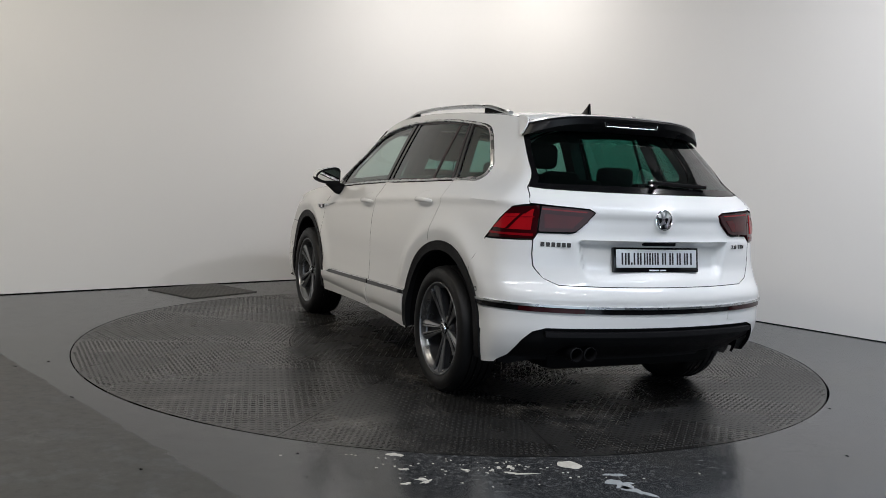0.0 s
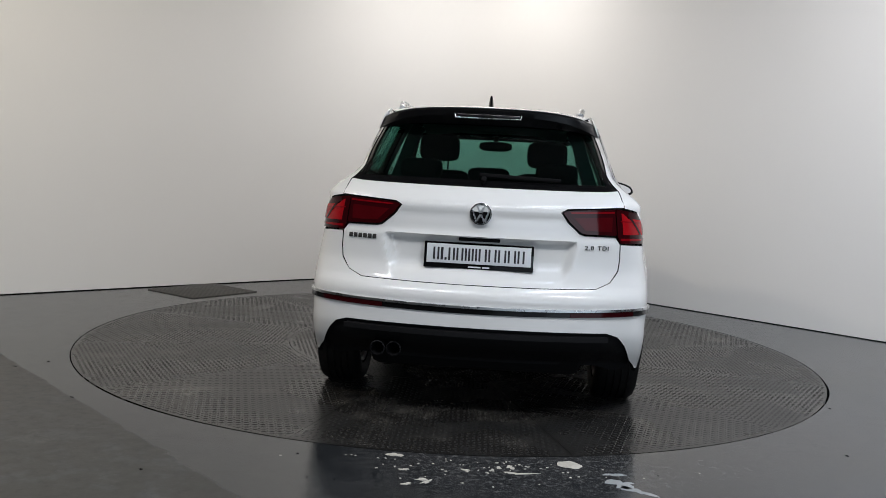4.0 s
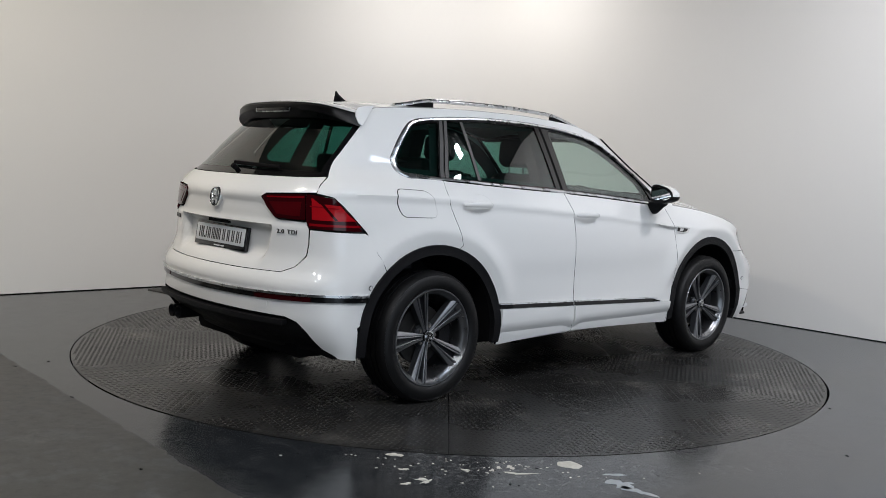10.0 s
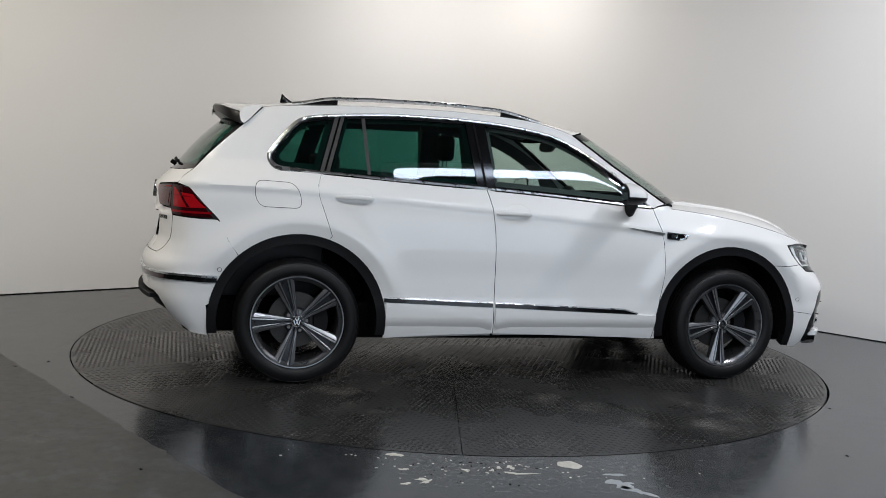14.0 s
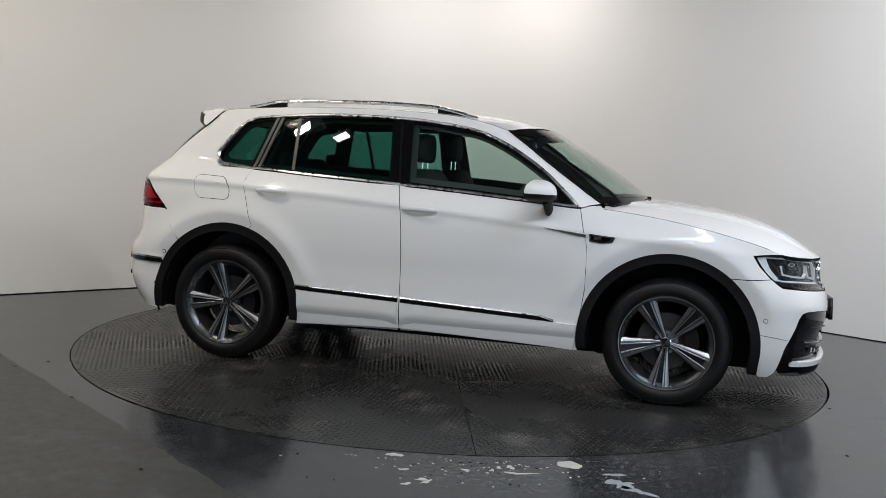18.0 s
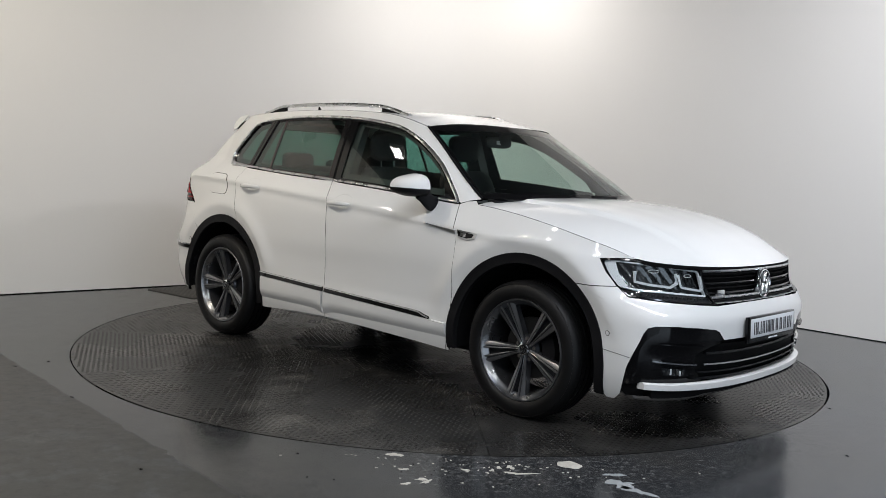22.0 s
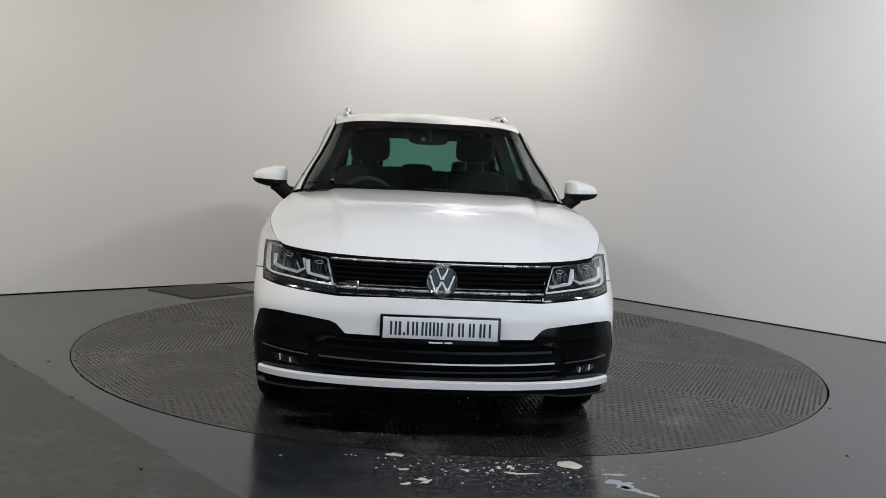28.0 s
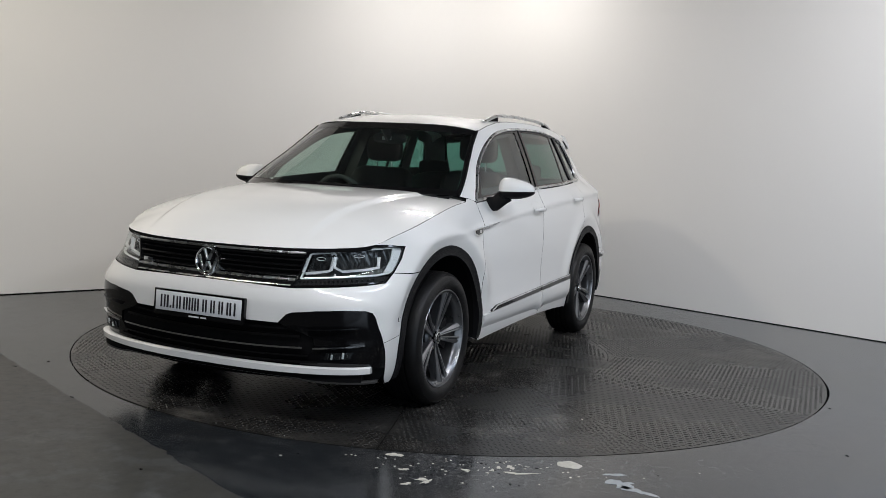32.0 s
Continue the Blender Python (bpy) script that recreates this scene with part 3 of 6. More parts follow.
for a0, a1 in ((17, 197), (197, 377)):
    bm = shape()
    n = 40
    top = [bm.verts.new(((R_IN - 0.002) * math.cos(radians(a0 + (a1 - a0) * i / n)), (R_IN - 0.002) * math.sin(radians(a0 + (a1 - a0) * i / n)), 0)) for i in range(n + 1)]
    bm.faces.new(top)
    g = bmesh.ops.extrude_face_region(bm, geom=bm.faces[:])
    bmesh.ops.translate(bm, vec=(0, 0, -0.02), verts=[v for v in g["geom"] if isinstance(v, bmesh.types.BMVert)])
    part("centre_plate", bm, DECK, turntable)


def lozenges(inside_fn, x0, x1, y0, y1, pitch, length, width, high, turn):
    """Raised lozenges of checker plate, alternately crosswise."""
    v, f = [], []
    c0, s0 = math.cos(turn), math.sin(turn)
    nx, ny = int((x1 - x0) / pitch) + 1, int((y1 - y0) / pitch) + 1
    for i in range(nx):
        for j in range(ny):
            lx, ly = x0 + i * pitch, y0 + j * pitch
            x, y = lx * c0 - ly * s0, lx * s0 + ly * c0
            if not inside_fn(x, y):
                continue
            a = turn + (math.pi / 4 if (i + j) % 2 else -math.pi / 4)
            c, s = math.cos(a), math.sin(a)
            l, w = length / 2, width / 2
            k = len(v)
            for px, py, pz in ((-l, 0, 0), (-l * 0.4, -w, 0), (l * 0.4, -w, 0), (l, 0, 0), (l * 0.4, w, 0), (-l * 0.4, w, 0), (-l * 0.55, 0, high), (l * 0.55, 0, high)):
                v.append((x + px * c - py * s, y + px * s + py * c, pz + 0.0003))
            f += [(k, k + 1, k + 6), (k + 1, k + 2, k + 7, k + 6), (k + 2, k + 3, k + 7), (k + 3, k + 4, k + 7), (k + 4, k + 5, k + 6, k + 7), (k + 5, k, k + 6)]
    return v, f


V, F = [], []
for k in range(12):
    am = radians(32 + 30 * k)

    def in_sector(x, y, am=am):
        r = math.hypot(x, y)
        d = (math.atan2(y, x) - am + math.pi) % (2 * math.pi) - math.pi
        return R_IN + 0.02 < r < R_OUT - 0.02 and abs(d) < radians(15) - 0.018 / r
    v, f = lozenges(in_sector, R_IN - 0.2, R_OUT, -0.72, 0.72, 0.027, 0.0255, 0.0085, 0.0015, am)
    o = len(V)
    V += v
    F += [tuple(i + o for i in q) for q in f]
v, f = lozenges(lambda x, y: math.hypot(x, y) < R_IN - 0.03, -1.1, 1.1, -1.1, 1.1, 0.027, 0.0255, 0.0085, 0.0015, 0.3)
o = len(V)
V += v
F += [tuple(i + o for i in q) for q in f]
me = bpy.data.meshes.new("tread_pattern")
me.from_pydata(V, [], F)
me.materials.append(DECK_WORN)
ob = new("tread_pattern", me)
ob.parent = turntable
tagged(ob, "raised lozenges of the checker plates", kind="stuff")

# hatch plate beside the turntable
HC, HD, HN = Vector((-2.29, 1.92)), Vector((0.588, 0.809)).normalized(), Vector((-0.809, 0.588)).normalized()
bm = shape()
hm = Matrix.Translation((HC.x, HC.y, 0.0)) @ pose(0, 0, 0, 0, 0, math.degrees(math.atan2(HD.y, HD.x)))
add_box(bm, -0.365, 0.365, -0.325, 0.325, -0.004, 0.008, 0.002, hm)
hatch = tagged(part("floor_hatch", bm, HATCH), "steel checker plate hatch lying in the floor beside the wall", "hatch")
v, f = lozenges(lambda x, y: True, -0.340, 0.340, -0.300, 0.300, 0.027, 0.0255, 0.0085, 0.0015, 0.0)
me = bpy.data.meshes.new("hatch_tread")
me.from_pydata([tuple(hm @ Vector((a, b, c + 0.0082))) for a, b, c in v], [], f)
me.materials.append(HATCH)
ob = new("hatch_tread", me)
ob.parent = hatch
tagged(ob, "raised lozenges of the hatch", kind="stuff")

# chipped floor paint before the turntable
rnd = random.Random(11)


def chip(x, y, sx, sy, turn, mat, rough=0.35):
    bm = shape()
    n = 18
    ph = [rnd.uniform(0, 6.28) for _ in range(4)]
    c, s = math.cos(radians(turn)), math.sin(radians(turn))
    vs, lo = [], []
    for i in range(n):
        a = 2 * math.pi * i / n
        k = 1 + rough * (0.5 * math.sin(2 * a + ph[0]) + 0.4 * math.sin(3 * a + ph[1]) + 0.4 * math.sin(5 * a + ph[2]) + 0.35 * math.sin(7 * a + ph[3]))
        px, py = sx * k * math.cos(a), sy * k * math.sin(a)
        vs.append(bm.verts.new((x + px * c - py * s, y + px * s + py * c, 0.0016)))
        lo.append(bm.verts.new((x + 1.04 * (px * c - py * s), y + 1.04 * (px * s + py * c), 0.0002)))
    bm.faces.new(vs)
    for i in range(n):
        j = (i + 1) % n
        bm.faces.new((vs[i], lo[i], lo[j], vs[j]))
    part("paint_chip", bm, mat, floor)


for q in ((-0.21, -2.545, 0.036, 0.020, 5, BARE, 0.3), (0.55, -2.555, 0.052, 0.046, 0, BARE, 0.16), (-0.08, -2.84, 0.022, 0.014, 30, BARE, 0.5), (-0.14, -2.90, 0.018, 0.012, 20, BARE, 0.5), (-0.06, -2.865, 0.026, 0.010, 40, BARE, 0.6),
          (0.735, -2.77, 0.050, 0.048, 120, GREY_COAT, 0.5), (0.785, -2.84, 0.066, 0.024, -38, GREY_COAT, 0.5), (0.73, -2.655, 0.044, 0.014, 10, GREY_COAT, 0.3), (0.29, -2.63, 0.014, 0.022, 0, BARE, 0.6), (0.34, -2.705, 0.050, 0.008, 8, BARE, 0.5),
          (0.28, -2.70, 0.018, 0.008, 0, BARE, 0.5), (0.10, -2.70, 0.016, 0.014, 50, BARE, 0.6), (-0.16, -2.73, 0.020, 0.010, 0, BARE, 0.5), (0.21, -2.68, 0.010, 0.010, 0, BARE, 0.6), (0.24, -2.645, 0.008, 0.016, 20, BARE, 0.5)):
    chip(*q)
for i in range(84):
    chip(rnd.gauss(0.12, 0.32), -2.55 - abs(rnd.gauss(0, 0.14)), rnd.uniform(0.002, 0.007), rnd.uniform(0.002, 0.005), rnd.uniform(0, 180), BARE if rnd.random() < 0.7 else MATT_BLACK, 0.4)
for x, y in ((-2.35, -1.16), (-2.47, -1.32), (2.18, -1.3), (2.75, -1.5), (-1.2, -2.9), (1.9, -2.2), (-1.9, -1.9), (2.4, -2.4)):
    chip(x, y, 0.010, 0.006, rnd.uniform(0, 180), MATT_BLACK if x < 2.3 else BARE, 0.4)


# ---------------------------------------------------------------- the car
car = tagged(new("car"), "white sport utility vehicle with black wheel arches, parked on the turntable", "car")

ARCH_R = 0.492
FRONT_ARCH = arc(HUB_X, HUB_Z, ARCH_R, -12, 192, 60)
REAR_ARCH = arc(-HUB_X, HUB_Z, ARCH_R, -12, 192, 60)

# window outline in side view: bottom chrome, then round the tail and over the top
DLO_TOP = spline([(-1.524, 1.290), (-1.459, 1.379), (-1.385, 1.462), (-1.319, 1.503), (-1.19, 1.524), (-0.858, 1.548), (-0.512, 1.551), (-0.243, 1.541),
                  (-0.04, 1.522), (0.151, 1.491), (0.29, 1.443), (0.433, 1.370), (0.60, 1.262), (0.735, 1.148), (0.785, 1.102), (0.812, 1.070)], 5)
DLO_BOTTOM = [(x, BELT(x)) for x in [0.812 - 2.197 * i / 24 for i in range(25)]] + spline([(-1.385, BELT(-1.385)), (-1.445, 1.191), (-1.492, 1.209), (-1.520, 1.245), (-1.524, 1.290)], 5)[1:-1]
DLO = DLO_BOTTOM + DLO_TOP[:-1]
ROOF_Z = knots((-1.66, 1.505), (-1.55, 1.550), (-1.3, 1.572), (-0.86, 1.588), (-0.5, 1.590), (-0.24, 1.582), (0.0, 1.567), (0.2, 1.532), (0.345, 1.490))
SCREEN_EDGE = [(0.345, 1.490), (0.42, 1.438), (0.50, 1.383), (0.575, 1.328), (0.69, 1.250), (0.81, 1.170), (0.88, 1.124), (0.93, 1.093)]
HOOD_GAP = [(0.95, 1.066), (1.1, 1.052), (1.3, 1.026), (1.5, 0.990), (1.7, 0.943), (1.82, 0.909), (1.918, 0.873)]
DOOR_GAP_F = [(0.82, 1.06), (0.845, 0.962), (0.873, 0.857), (0.880, 0.72), (0.878, 0.609), (0.860, 0.47), (0.845, 0.345), (0.83, 0.262)]
DOOR_GAP_M = [(-0.257, 1.137), (-0.244, 1.09), (-0.226, 1.0), (-0.213, 0.90), (-0.206, 0.80), (-0.202, 0.65), (-0.200, 0.45), (-0.196, 0.292)]
DOOR_GAP_R = [(-1.225, 1.184), (-1.245, 1.12), (-1.240, 1.06), (-1.215, 0.985), (-1.165, 0.84)]
HL_OUT = (1.763, 0.864)


def up_to_arch(pts, hx):
    """Drops the points that lie inside a wheel arch."""
    return [p for p in pts if math.hypot(p[0] - hx, p[1] - HUB_Z) > ARCH_R + 0.001 or p[1] < 0.25]


def body_side(sgn):
    side, upper = flank(sgn), flank(sgn, True)
    # wing
    arch = [p for p in arc(HUB_X, HUB_Z, ARCH_R, 51.4, 190, 60)]
    seam = [(1.76, 0.735), (1.652, 0.733)]
    wing = ([(0.83, 0.262)] + DOOR_GAP_F[::-1][1:] + [(0.832, 1.066), (0.87, 1.079), (0.93, 1.085)] + spline(HOOD_GAP, 4)
            + [(1.86, 0.871), HL_OUT, (1.800, 0.808), (1.863, 0.742)] + seam + arch)
    wing = [p for p in wing if math.hypot(p[0] - HUB_X, p[1] - HUB_Z) > ARCH_R - 0.004]
    panel("front_wing", wing, side, PAINT, car, dark=MATT_BLACK, gap=0.0019, step=0.016)
    # front door
    fd = spline(DOOR_GAP_M, 4)[::-1] + [(x, BELT(x) - 0.004) for x in (-0.2, 0.0, 0.2, 0.4, 0.6, 0.80)] + spline(DOOR_GAP_F, 4)
    fd += [(0.6, 0.272), (0.2, 0.284)]
    door = panel("front_door", fd, side, PAINT, car, dark=MATT_BLACK, gap=0.0019, step=0.016)
    arch_f = [p for p in arc(-HUB_X, HUB_Z, ARCH_R, 72, -10, 40)]
    rd = [p for p in spline(DOOR_GAP_R, 4)] + arch_f + [(-0.84, 0.262), (-0.5, 0.282)] + spline(DOOR_GAP_M, 4)[::-1] + [(x, BELT(x) - 0.004) for x in (-0.4, -0.7, -1.0, -1.2)]
    rd = [p for p in rd if math.hypot(p[0] + HUB_X, p[1] - HUB_Z) > ARCH_R - 0.004]
    rdoor = panel("rear_door", rd, side, PAINT, car, dark=MATT_BLACK, gap=0.0019, step=0.016)
    # body frame: pillars, roof side and quarter
    gate_x = lambda z: tail(at_y(tail, np.interp(z, [1.09, 1.183], [0.704, 0.675]), z), z)[0]
    gate = [(-1.548, 1.548), (-1.63, 1.468), (-1.70, 1.406), (-1.770, 1.341), (-1.845, 1.268)] + [(gate_x(z), z) for z in (1.18, 1.16, 1.14, 1.12)]
    lamp = [(gate_x(1.097), 1.097), (-1.99, 1.093), (-1.945, 1.080), (-1.86, 0.99), (-1.782, 0.911)]
    roofline = [(x, ROOF_Z(x)) for x in [0.345 - 1.875 * i / 30 for i in range(31)]]
    quarter_arch = arc(-HUB_X, HUB_Z, ARCH_R, 132, 72, 24)
    frame_ = ([(0.826, 1.066), (0.87, 1.081)] + SCREEN_EDGE[::-1] + roofline[1:] + gate + lamp + [(-1.73, 0.80), (-1.672, 0.718)]
              + [p for p in quarter_arch] + DOOR_GAP_R[::-1] + [p for p in DLO_BOTTOM if p[0] < -1.23] + DLO_TOP)
    panel("body_frame", frame_, upper, PAINT, car, dark=MATT_BLACK, gap=0.0012, step=0.017)
    # fuel flap on the car's right
    if sgn < 0:
        flap = fillet([(-1.587, 1.134), (-1.385, 1.126), (-1.345, 1.07), (-1.337, 0.989), (-1.560, 0.992), (-1.592, 1.05)], 0.045)
        panel("fuel_flap", flap, flank(sgn, True, 0.0035), PAINT, car, dark=MATT_BLACK, gap=0.0, depth=0.004, step=0.012)
        panel("fuel_flap_gap", inset(flap, -0.0028), flank(sgn, True, 0.0012), MATT_BLACK, car, gap=0.0, depth=0.002, step=0.012)
    # wheel arch cladding
    for nm, hx, a0, a1, z0a, z0b in (("front_arch_trim", HUB_X, -8, 188, 0.215, 0.282), ("rear_arch_trim", -HUB_X, -8, 188, 0.282, 0.285)):
        outer = arc(hx, HUB_Z, ARCH_R + 0.004, a0, a1, 60)
        inner = arc(hx, HUB_Z, ARCH_R - 0.048, a1 + 1, a0 - 1, 60)
        out_line = [(outer[0][0] - 0.004, z0a)] + outer + [(outer[-1][0] + 0.004, z0b), (inner[0][0], z0b)] + inner + [(inner[-1][0], z0a)]
        panel(nm, out_line, flank(sgn, False, 0.006 if hx > 0 else 0.010), PLASTIC, car, "grained black plastic arch trim", gap=0.0, depth=0.05, step=0.025)
        # wheel house
        bm = shape()
        rings = []
        for y in (0.86, 0.62, 0.45):
            rings.append([bm.verts.new((hx + (ARCH_R - 0.05) * math.cos(radians(a)), sgn * y, HUB_Z + (ARCH_R - 0.05) * math.sin(radians(a)))) for a in range(-8, 189, 7)])
        for p, q in zip(rings, rings[1:]):
            for i in range(len(p) - 1):
                bm.faces.new((p[i], p[i + 1], q[i + 1], q[i]))
        bm.faces.new(rings[-1])
        part("wheel_house", bm, MATT_BLACK, car)
    # lower skirt of the doors with its facet, and the dark strip over it
    strip = lambda x: 0.505 - 0.036 * (x + 0.875)
    for nm, dr, x0, x1 in (("door_strip", rdoor, -0.858, -0.208), ("door_strip", door, -0.192, 0.715)):
        xs = [x0 + (x1 - x0) * i / 24 for i in range(25)]
        tip = x1 > 0
        top = [(x, strip(x) - (0.018 * sstep(0.62, 0.715, x) if tip else 0)) for x in xs]
        bot = [(x, strip(x) - 0.030) for x in xs[::-1]]
        panel(nm, top + bot, flank(sgn, False, 0.009), GLOSS_BLACK, dr, "dark metallic strip", gap=0.0, depth=0.014)
        panel("strip_edge", top + [(x, z - 0.006) for x, z in top[::-1]], lambda x, z, s=sgn: (x, s * (side_y(x, z) + 0.011 + 0.32 * max(0.0, strip(x) - z)), z), SATIN, dr, "bright metal edge", gap=0.0, depth=0.004, step=0.05)
    for nm, dr, xs in (("door_skirt", rdoor, [-0.845 + 0.636 * i / 16 for i in range(17)]), ("door_skirt", door, [-0.19 + 1.03 * i / 20 for i in range(21)])):
        lo = lambda x: 0.262 + 0.02 * math.exp(-(x / 0.5) ** 2)
        def skirt(x, z, s=sgn):
            return (x, s * (side_y(x, z) + 0.016 - 0.42 * max(0.0, 0.372 - z) + 0.010 * math.exp(-((x + 0.2) / 0.06) ** 2) * sstep(0.40, 0.33, z)), z)
        panel(nm, [(x, strip(x) - 0.032) for x in xs] + [(x, lo(x)) for x in xs[::-1]], skirt, PAINT, dr, gap=0.0, depth=0.02, step=0.02)
    # glass, chrome surround and black pillars
    mid = lambda z: -0.257 - 0.13 * (z - 1.137)
    g_front = fillet([(mid(1.15) + 0.055, BELT(-0.2) + 0.02)] + [(x, BELT(x) + 0.02) for x in (0.0, 0.2, 0.4, 0.6)] + [(0.70, 1.094)]
                     + [(x, z - 0.022) for x, z in DLO_TOP[::-1] if -0.24 < x < 0.64] + [(mid(1.5) + 0.062, 1.515)], 0.015)
    panel("front_door_glass", g_front, flank(sgn, True, -0.012), GLASS_CLEAR, door, "clear side window", gap=0.0, depth=0.0)
    seam_x = lambda z: -1.208 + 0.29 * (z - 1.186)
    g_rear = [(mid(1.15) - 0.05, BELT(-0.33) + 0.02), (mid(1.52) - 0.05, 1.526)] + [(x, z - 0.022) for x, z in DLO_TOP[::-1] if -1.06 < x < -0.40] + [(seam_x(1.51) + 0.030, 1.516), (seam_x(1.2) + 0.030, 1.197)]
    panel("rear_door_glass", g_rear, flank(sgn, True, -0.012), GLASS_TINT, rdoor, "dark tinted side window", gap=0.0, depth=0.0)
    g_quarter = fillet([(seam_x(1.2) - 0.030, 1.200), (seam_x(1.5) - 0.030, 1.505), (-1.20, 1.502), (-1.33, 1.478), (-1.385, 1.430), (-1.497, 1.278, 0.03), (-1.47, 1.222, 0.03), (-1.42, 1.205)], 0.012)
    panel("quarter_glass", g_quarter, flank(sgn, True, -0.010), GLASS_TINT, car, "dark tinted quarter window", gap=0.0, depth=0.0)
    holes = [inset(g, 0.004) for g in (g_front, g_rear, g_quarter)]
    panel("window_surround", inset(DLO, 0.004), flank(sgn, True, -0.006), GLOSS_BLACK, car, "gloss black window pillars", gap=0.0, depth=0.02, holes=holes, step=0.03)
    for nm, x0, x1, z0, z1, wd, mat in (("pillar_seam", mid(1.14), mid(1.54), 1.142, 1.538, 0.006, MATT_BLACK), ("pillar_strip", seam_x(1.19) - 0.017, seam_x(1.52) - 0.017, 1.19, 1.520, 0.011, DARK_TRIM),
                                      ("pillar_strip", seam_x(1.19) + 0.016, seam_x(1.52) + 0.016, 1.19, 1.522, 0.010, DARK_TRIM)):
        panel(nm, [(x0 - wd, z0), (x0 + wd, z0), (x1 + wd, z1), (x1 - wd, z1)], flank(sgn, True, -0.002), mat, car, gap=0.0, depth=0.006)
    panel("glass_divider", [(-0.961, 1.175), (-0.941, 1.175), (-0.970, 1.530), (-0.990, 1.530)], flank(sgn, True, -0.008), DARK_TRIM, rdoor, gap=0.0, depth=0.01)
    ring = DLO
    bm = shape()
    pts = [Vector((x, sgn * (side_y(x, z, True) + 0.002), z)) for x, z in dense(ring, 0.02)]
    thin, wide = inset(dense(ring, 0.02), 0.015), inset(dense(ring, 0.02), 0.026)
    pts2 = []
    for (x0, z0), (x1, z1) in zip(thin, wide):
        k = sstep(-1.25, -1.45, x0)
        x, z = x0 + (x1 - x0) * k, z0 + (z1 - z0) * k
        pts2.append(Vector((x, sgn * (side_y(x, z, True) + 0.002), z)))
    n = len(pts)
    o = Vector((0, sgn * 0.007, 0))
    A = [bm.verts.new(p) for p in pts]
    B = [bm.verts.new(p + o) for p in (pts[i].lerp(pts2[i], 0.3) for i in range(n))]
    C = [bm.verts.new(p + o * 0.8) for p in (pts[i].lerp(pts2[i], 0.75) for i in range(n))]
    D = [bm.verts.new(p - o) for p in pts2]
    for P, Q in ((A, B), (B, C), (C, D)):
        for i in range(n):
            j = (i + 1) % n
            bm.faces.new((P[i], P[j], Q[j], Q[i]))
    part("window_chrome", bm, SATIN, car, "bright satin chrome window line")
    # door handles in their dished recesses
    for nm, dr, hx, hz in (("door_handle", door, -0.105, 1.006), ("door_handle", rdoor, -1.045, 1.062)):
        dish = [(hx + 0.028 + 0.075 * math.cos(2 * math.pi * i / 28), hz + 0.012 + 0.042 * math.sin(2 * math.pi * i / 28)) for i in range(28)]
        panel("handle_dish", dish, lambda x, z, c=(hx + 0.028, hz + 0.012), s=sgn: (x, s * (side_y(x, z) + 0.0012 - 0.030 * max(0, 1 - ((x - c[0]) / 0.075) ** 2 - ((z - c[1]) / 0.042) ** 2)), z), PAINT, dr, gap=0.0, depth=0.0, step=0.010)
        bm = shape()
        pts = [(hx - 0.105 + 0.21 * i / 16, sgn * (side_y(hx - 0.105 + 0.21 * i / 16, hz) + 0.008 + 0.028 * math.sin(math.pi * i / 16) ** 0.6), hz - 0.004 + 0.004 * math.sin(math.pi * i / 16)) for i in range(17)]
        add_sweep(bm, pts, oval(0.009, 0.015, 14), scale=lambda t: 0.55 + 0.45 * math.sin(math.pi * t) ** 0.5)
        h = part(nm, bm, PAINT, dr)
    # badge blade on the wing and door
    z = 0.93
    def blade(nm, par, outline, mat, lift):
        panel(nm, outline, flank(sgn, False, lift), mat, par, gap=0.0, depth=0.008, step=0.02)
    blade("side_blade", door, [(0.63, 0.946), (0.868, 0.922), (0.868, 0.906), (0.80, 0.915)], SATIN, 0.008)
    blade("wing_badge", car, [(0.885, 0.928), (1.03, 0.916), (1.015, 0.888), (0.96, 0.878), (0.888, 0.886)], CHROME, 0.008)
    blade("badge_insert", car, [(0.893, 0.919), (1.006, 0.911), (0.996, 0.893), (0.955, 0.886), (0.895, 0.893)], GLOSS_BLACK, 0.011)
    blade("badge_mark", car, [(0.915, 0.915), (0.955, 0.912), (0.950, 0.893), (0.912, 0.896)], CHROME, 0.013)
    # parking sensors
    for nm, x, zz in (("parking_sensor", -1.771, 0.638), ("parking_sensor", 1.85, 0.52)):
        fn = side_y(x, zz)
        ring_ = [(x + 0.010 * math.cos(2 * math.pi * i / 20), zz + 0.010 * math.sin(2 * math.pi * i / 20)) for i in range(20)]
        panel(nm, ring_, flank(sgn, False, 0.0035), PAINT, car, gap=0.0, depth=0.003, step=0.01)
        panel("sensor_gap", [(x + 0.0125 * math.cos(2 * math.pi * i / 20), zz + 0.0125 * math.sin(2 * math.pi * i / 20)) for i in range(20)], flank(sgn, False, 0.0025), PLASTIC, car, gap=0.0, depth=0.004, step=0.02)
    # roof rail
    bm = shape()
    ry = lambda x: side_y(x, ROOF_Z(x), True) - 0.058
    xs = [-1.38 + 1.52 * i / 40 for i in range(41)]
    def rail_z(x):
        t = (x + 1.38) / 1.52
        return ROOF_Z(x) + 0.012 + 0.029 * min(1, sstep(0, 0.16, t), sstep(1.0, 0.80, t))
    add_sweep(bm, [(x, sgn * ry(x), rail_z(x)) for x in xs], oval(0.017, 0.012, 12))
    rail = part("roof_rail", bm, SATIN, car, "satin aluminium roof rail")
    for x0, x1 in ((-1.36, -1.12), (-0.11, 0.12)):
        bm = shape()
        n = 10
        vs = []
        for i in range(n + 1):
            x = x0 + (x1 - x0) * i / n
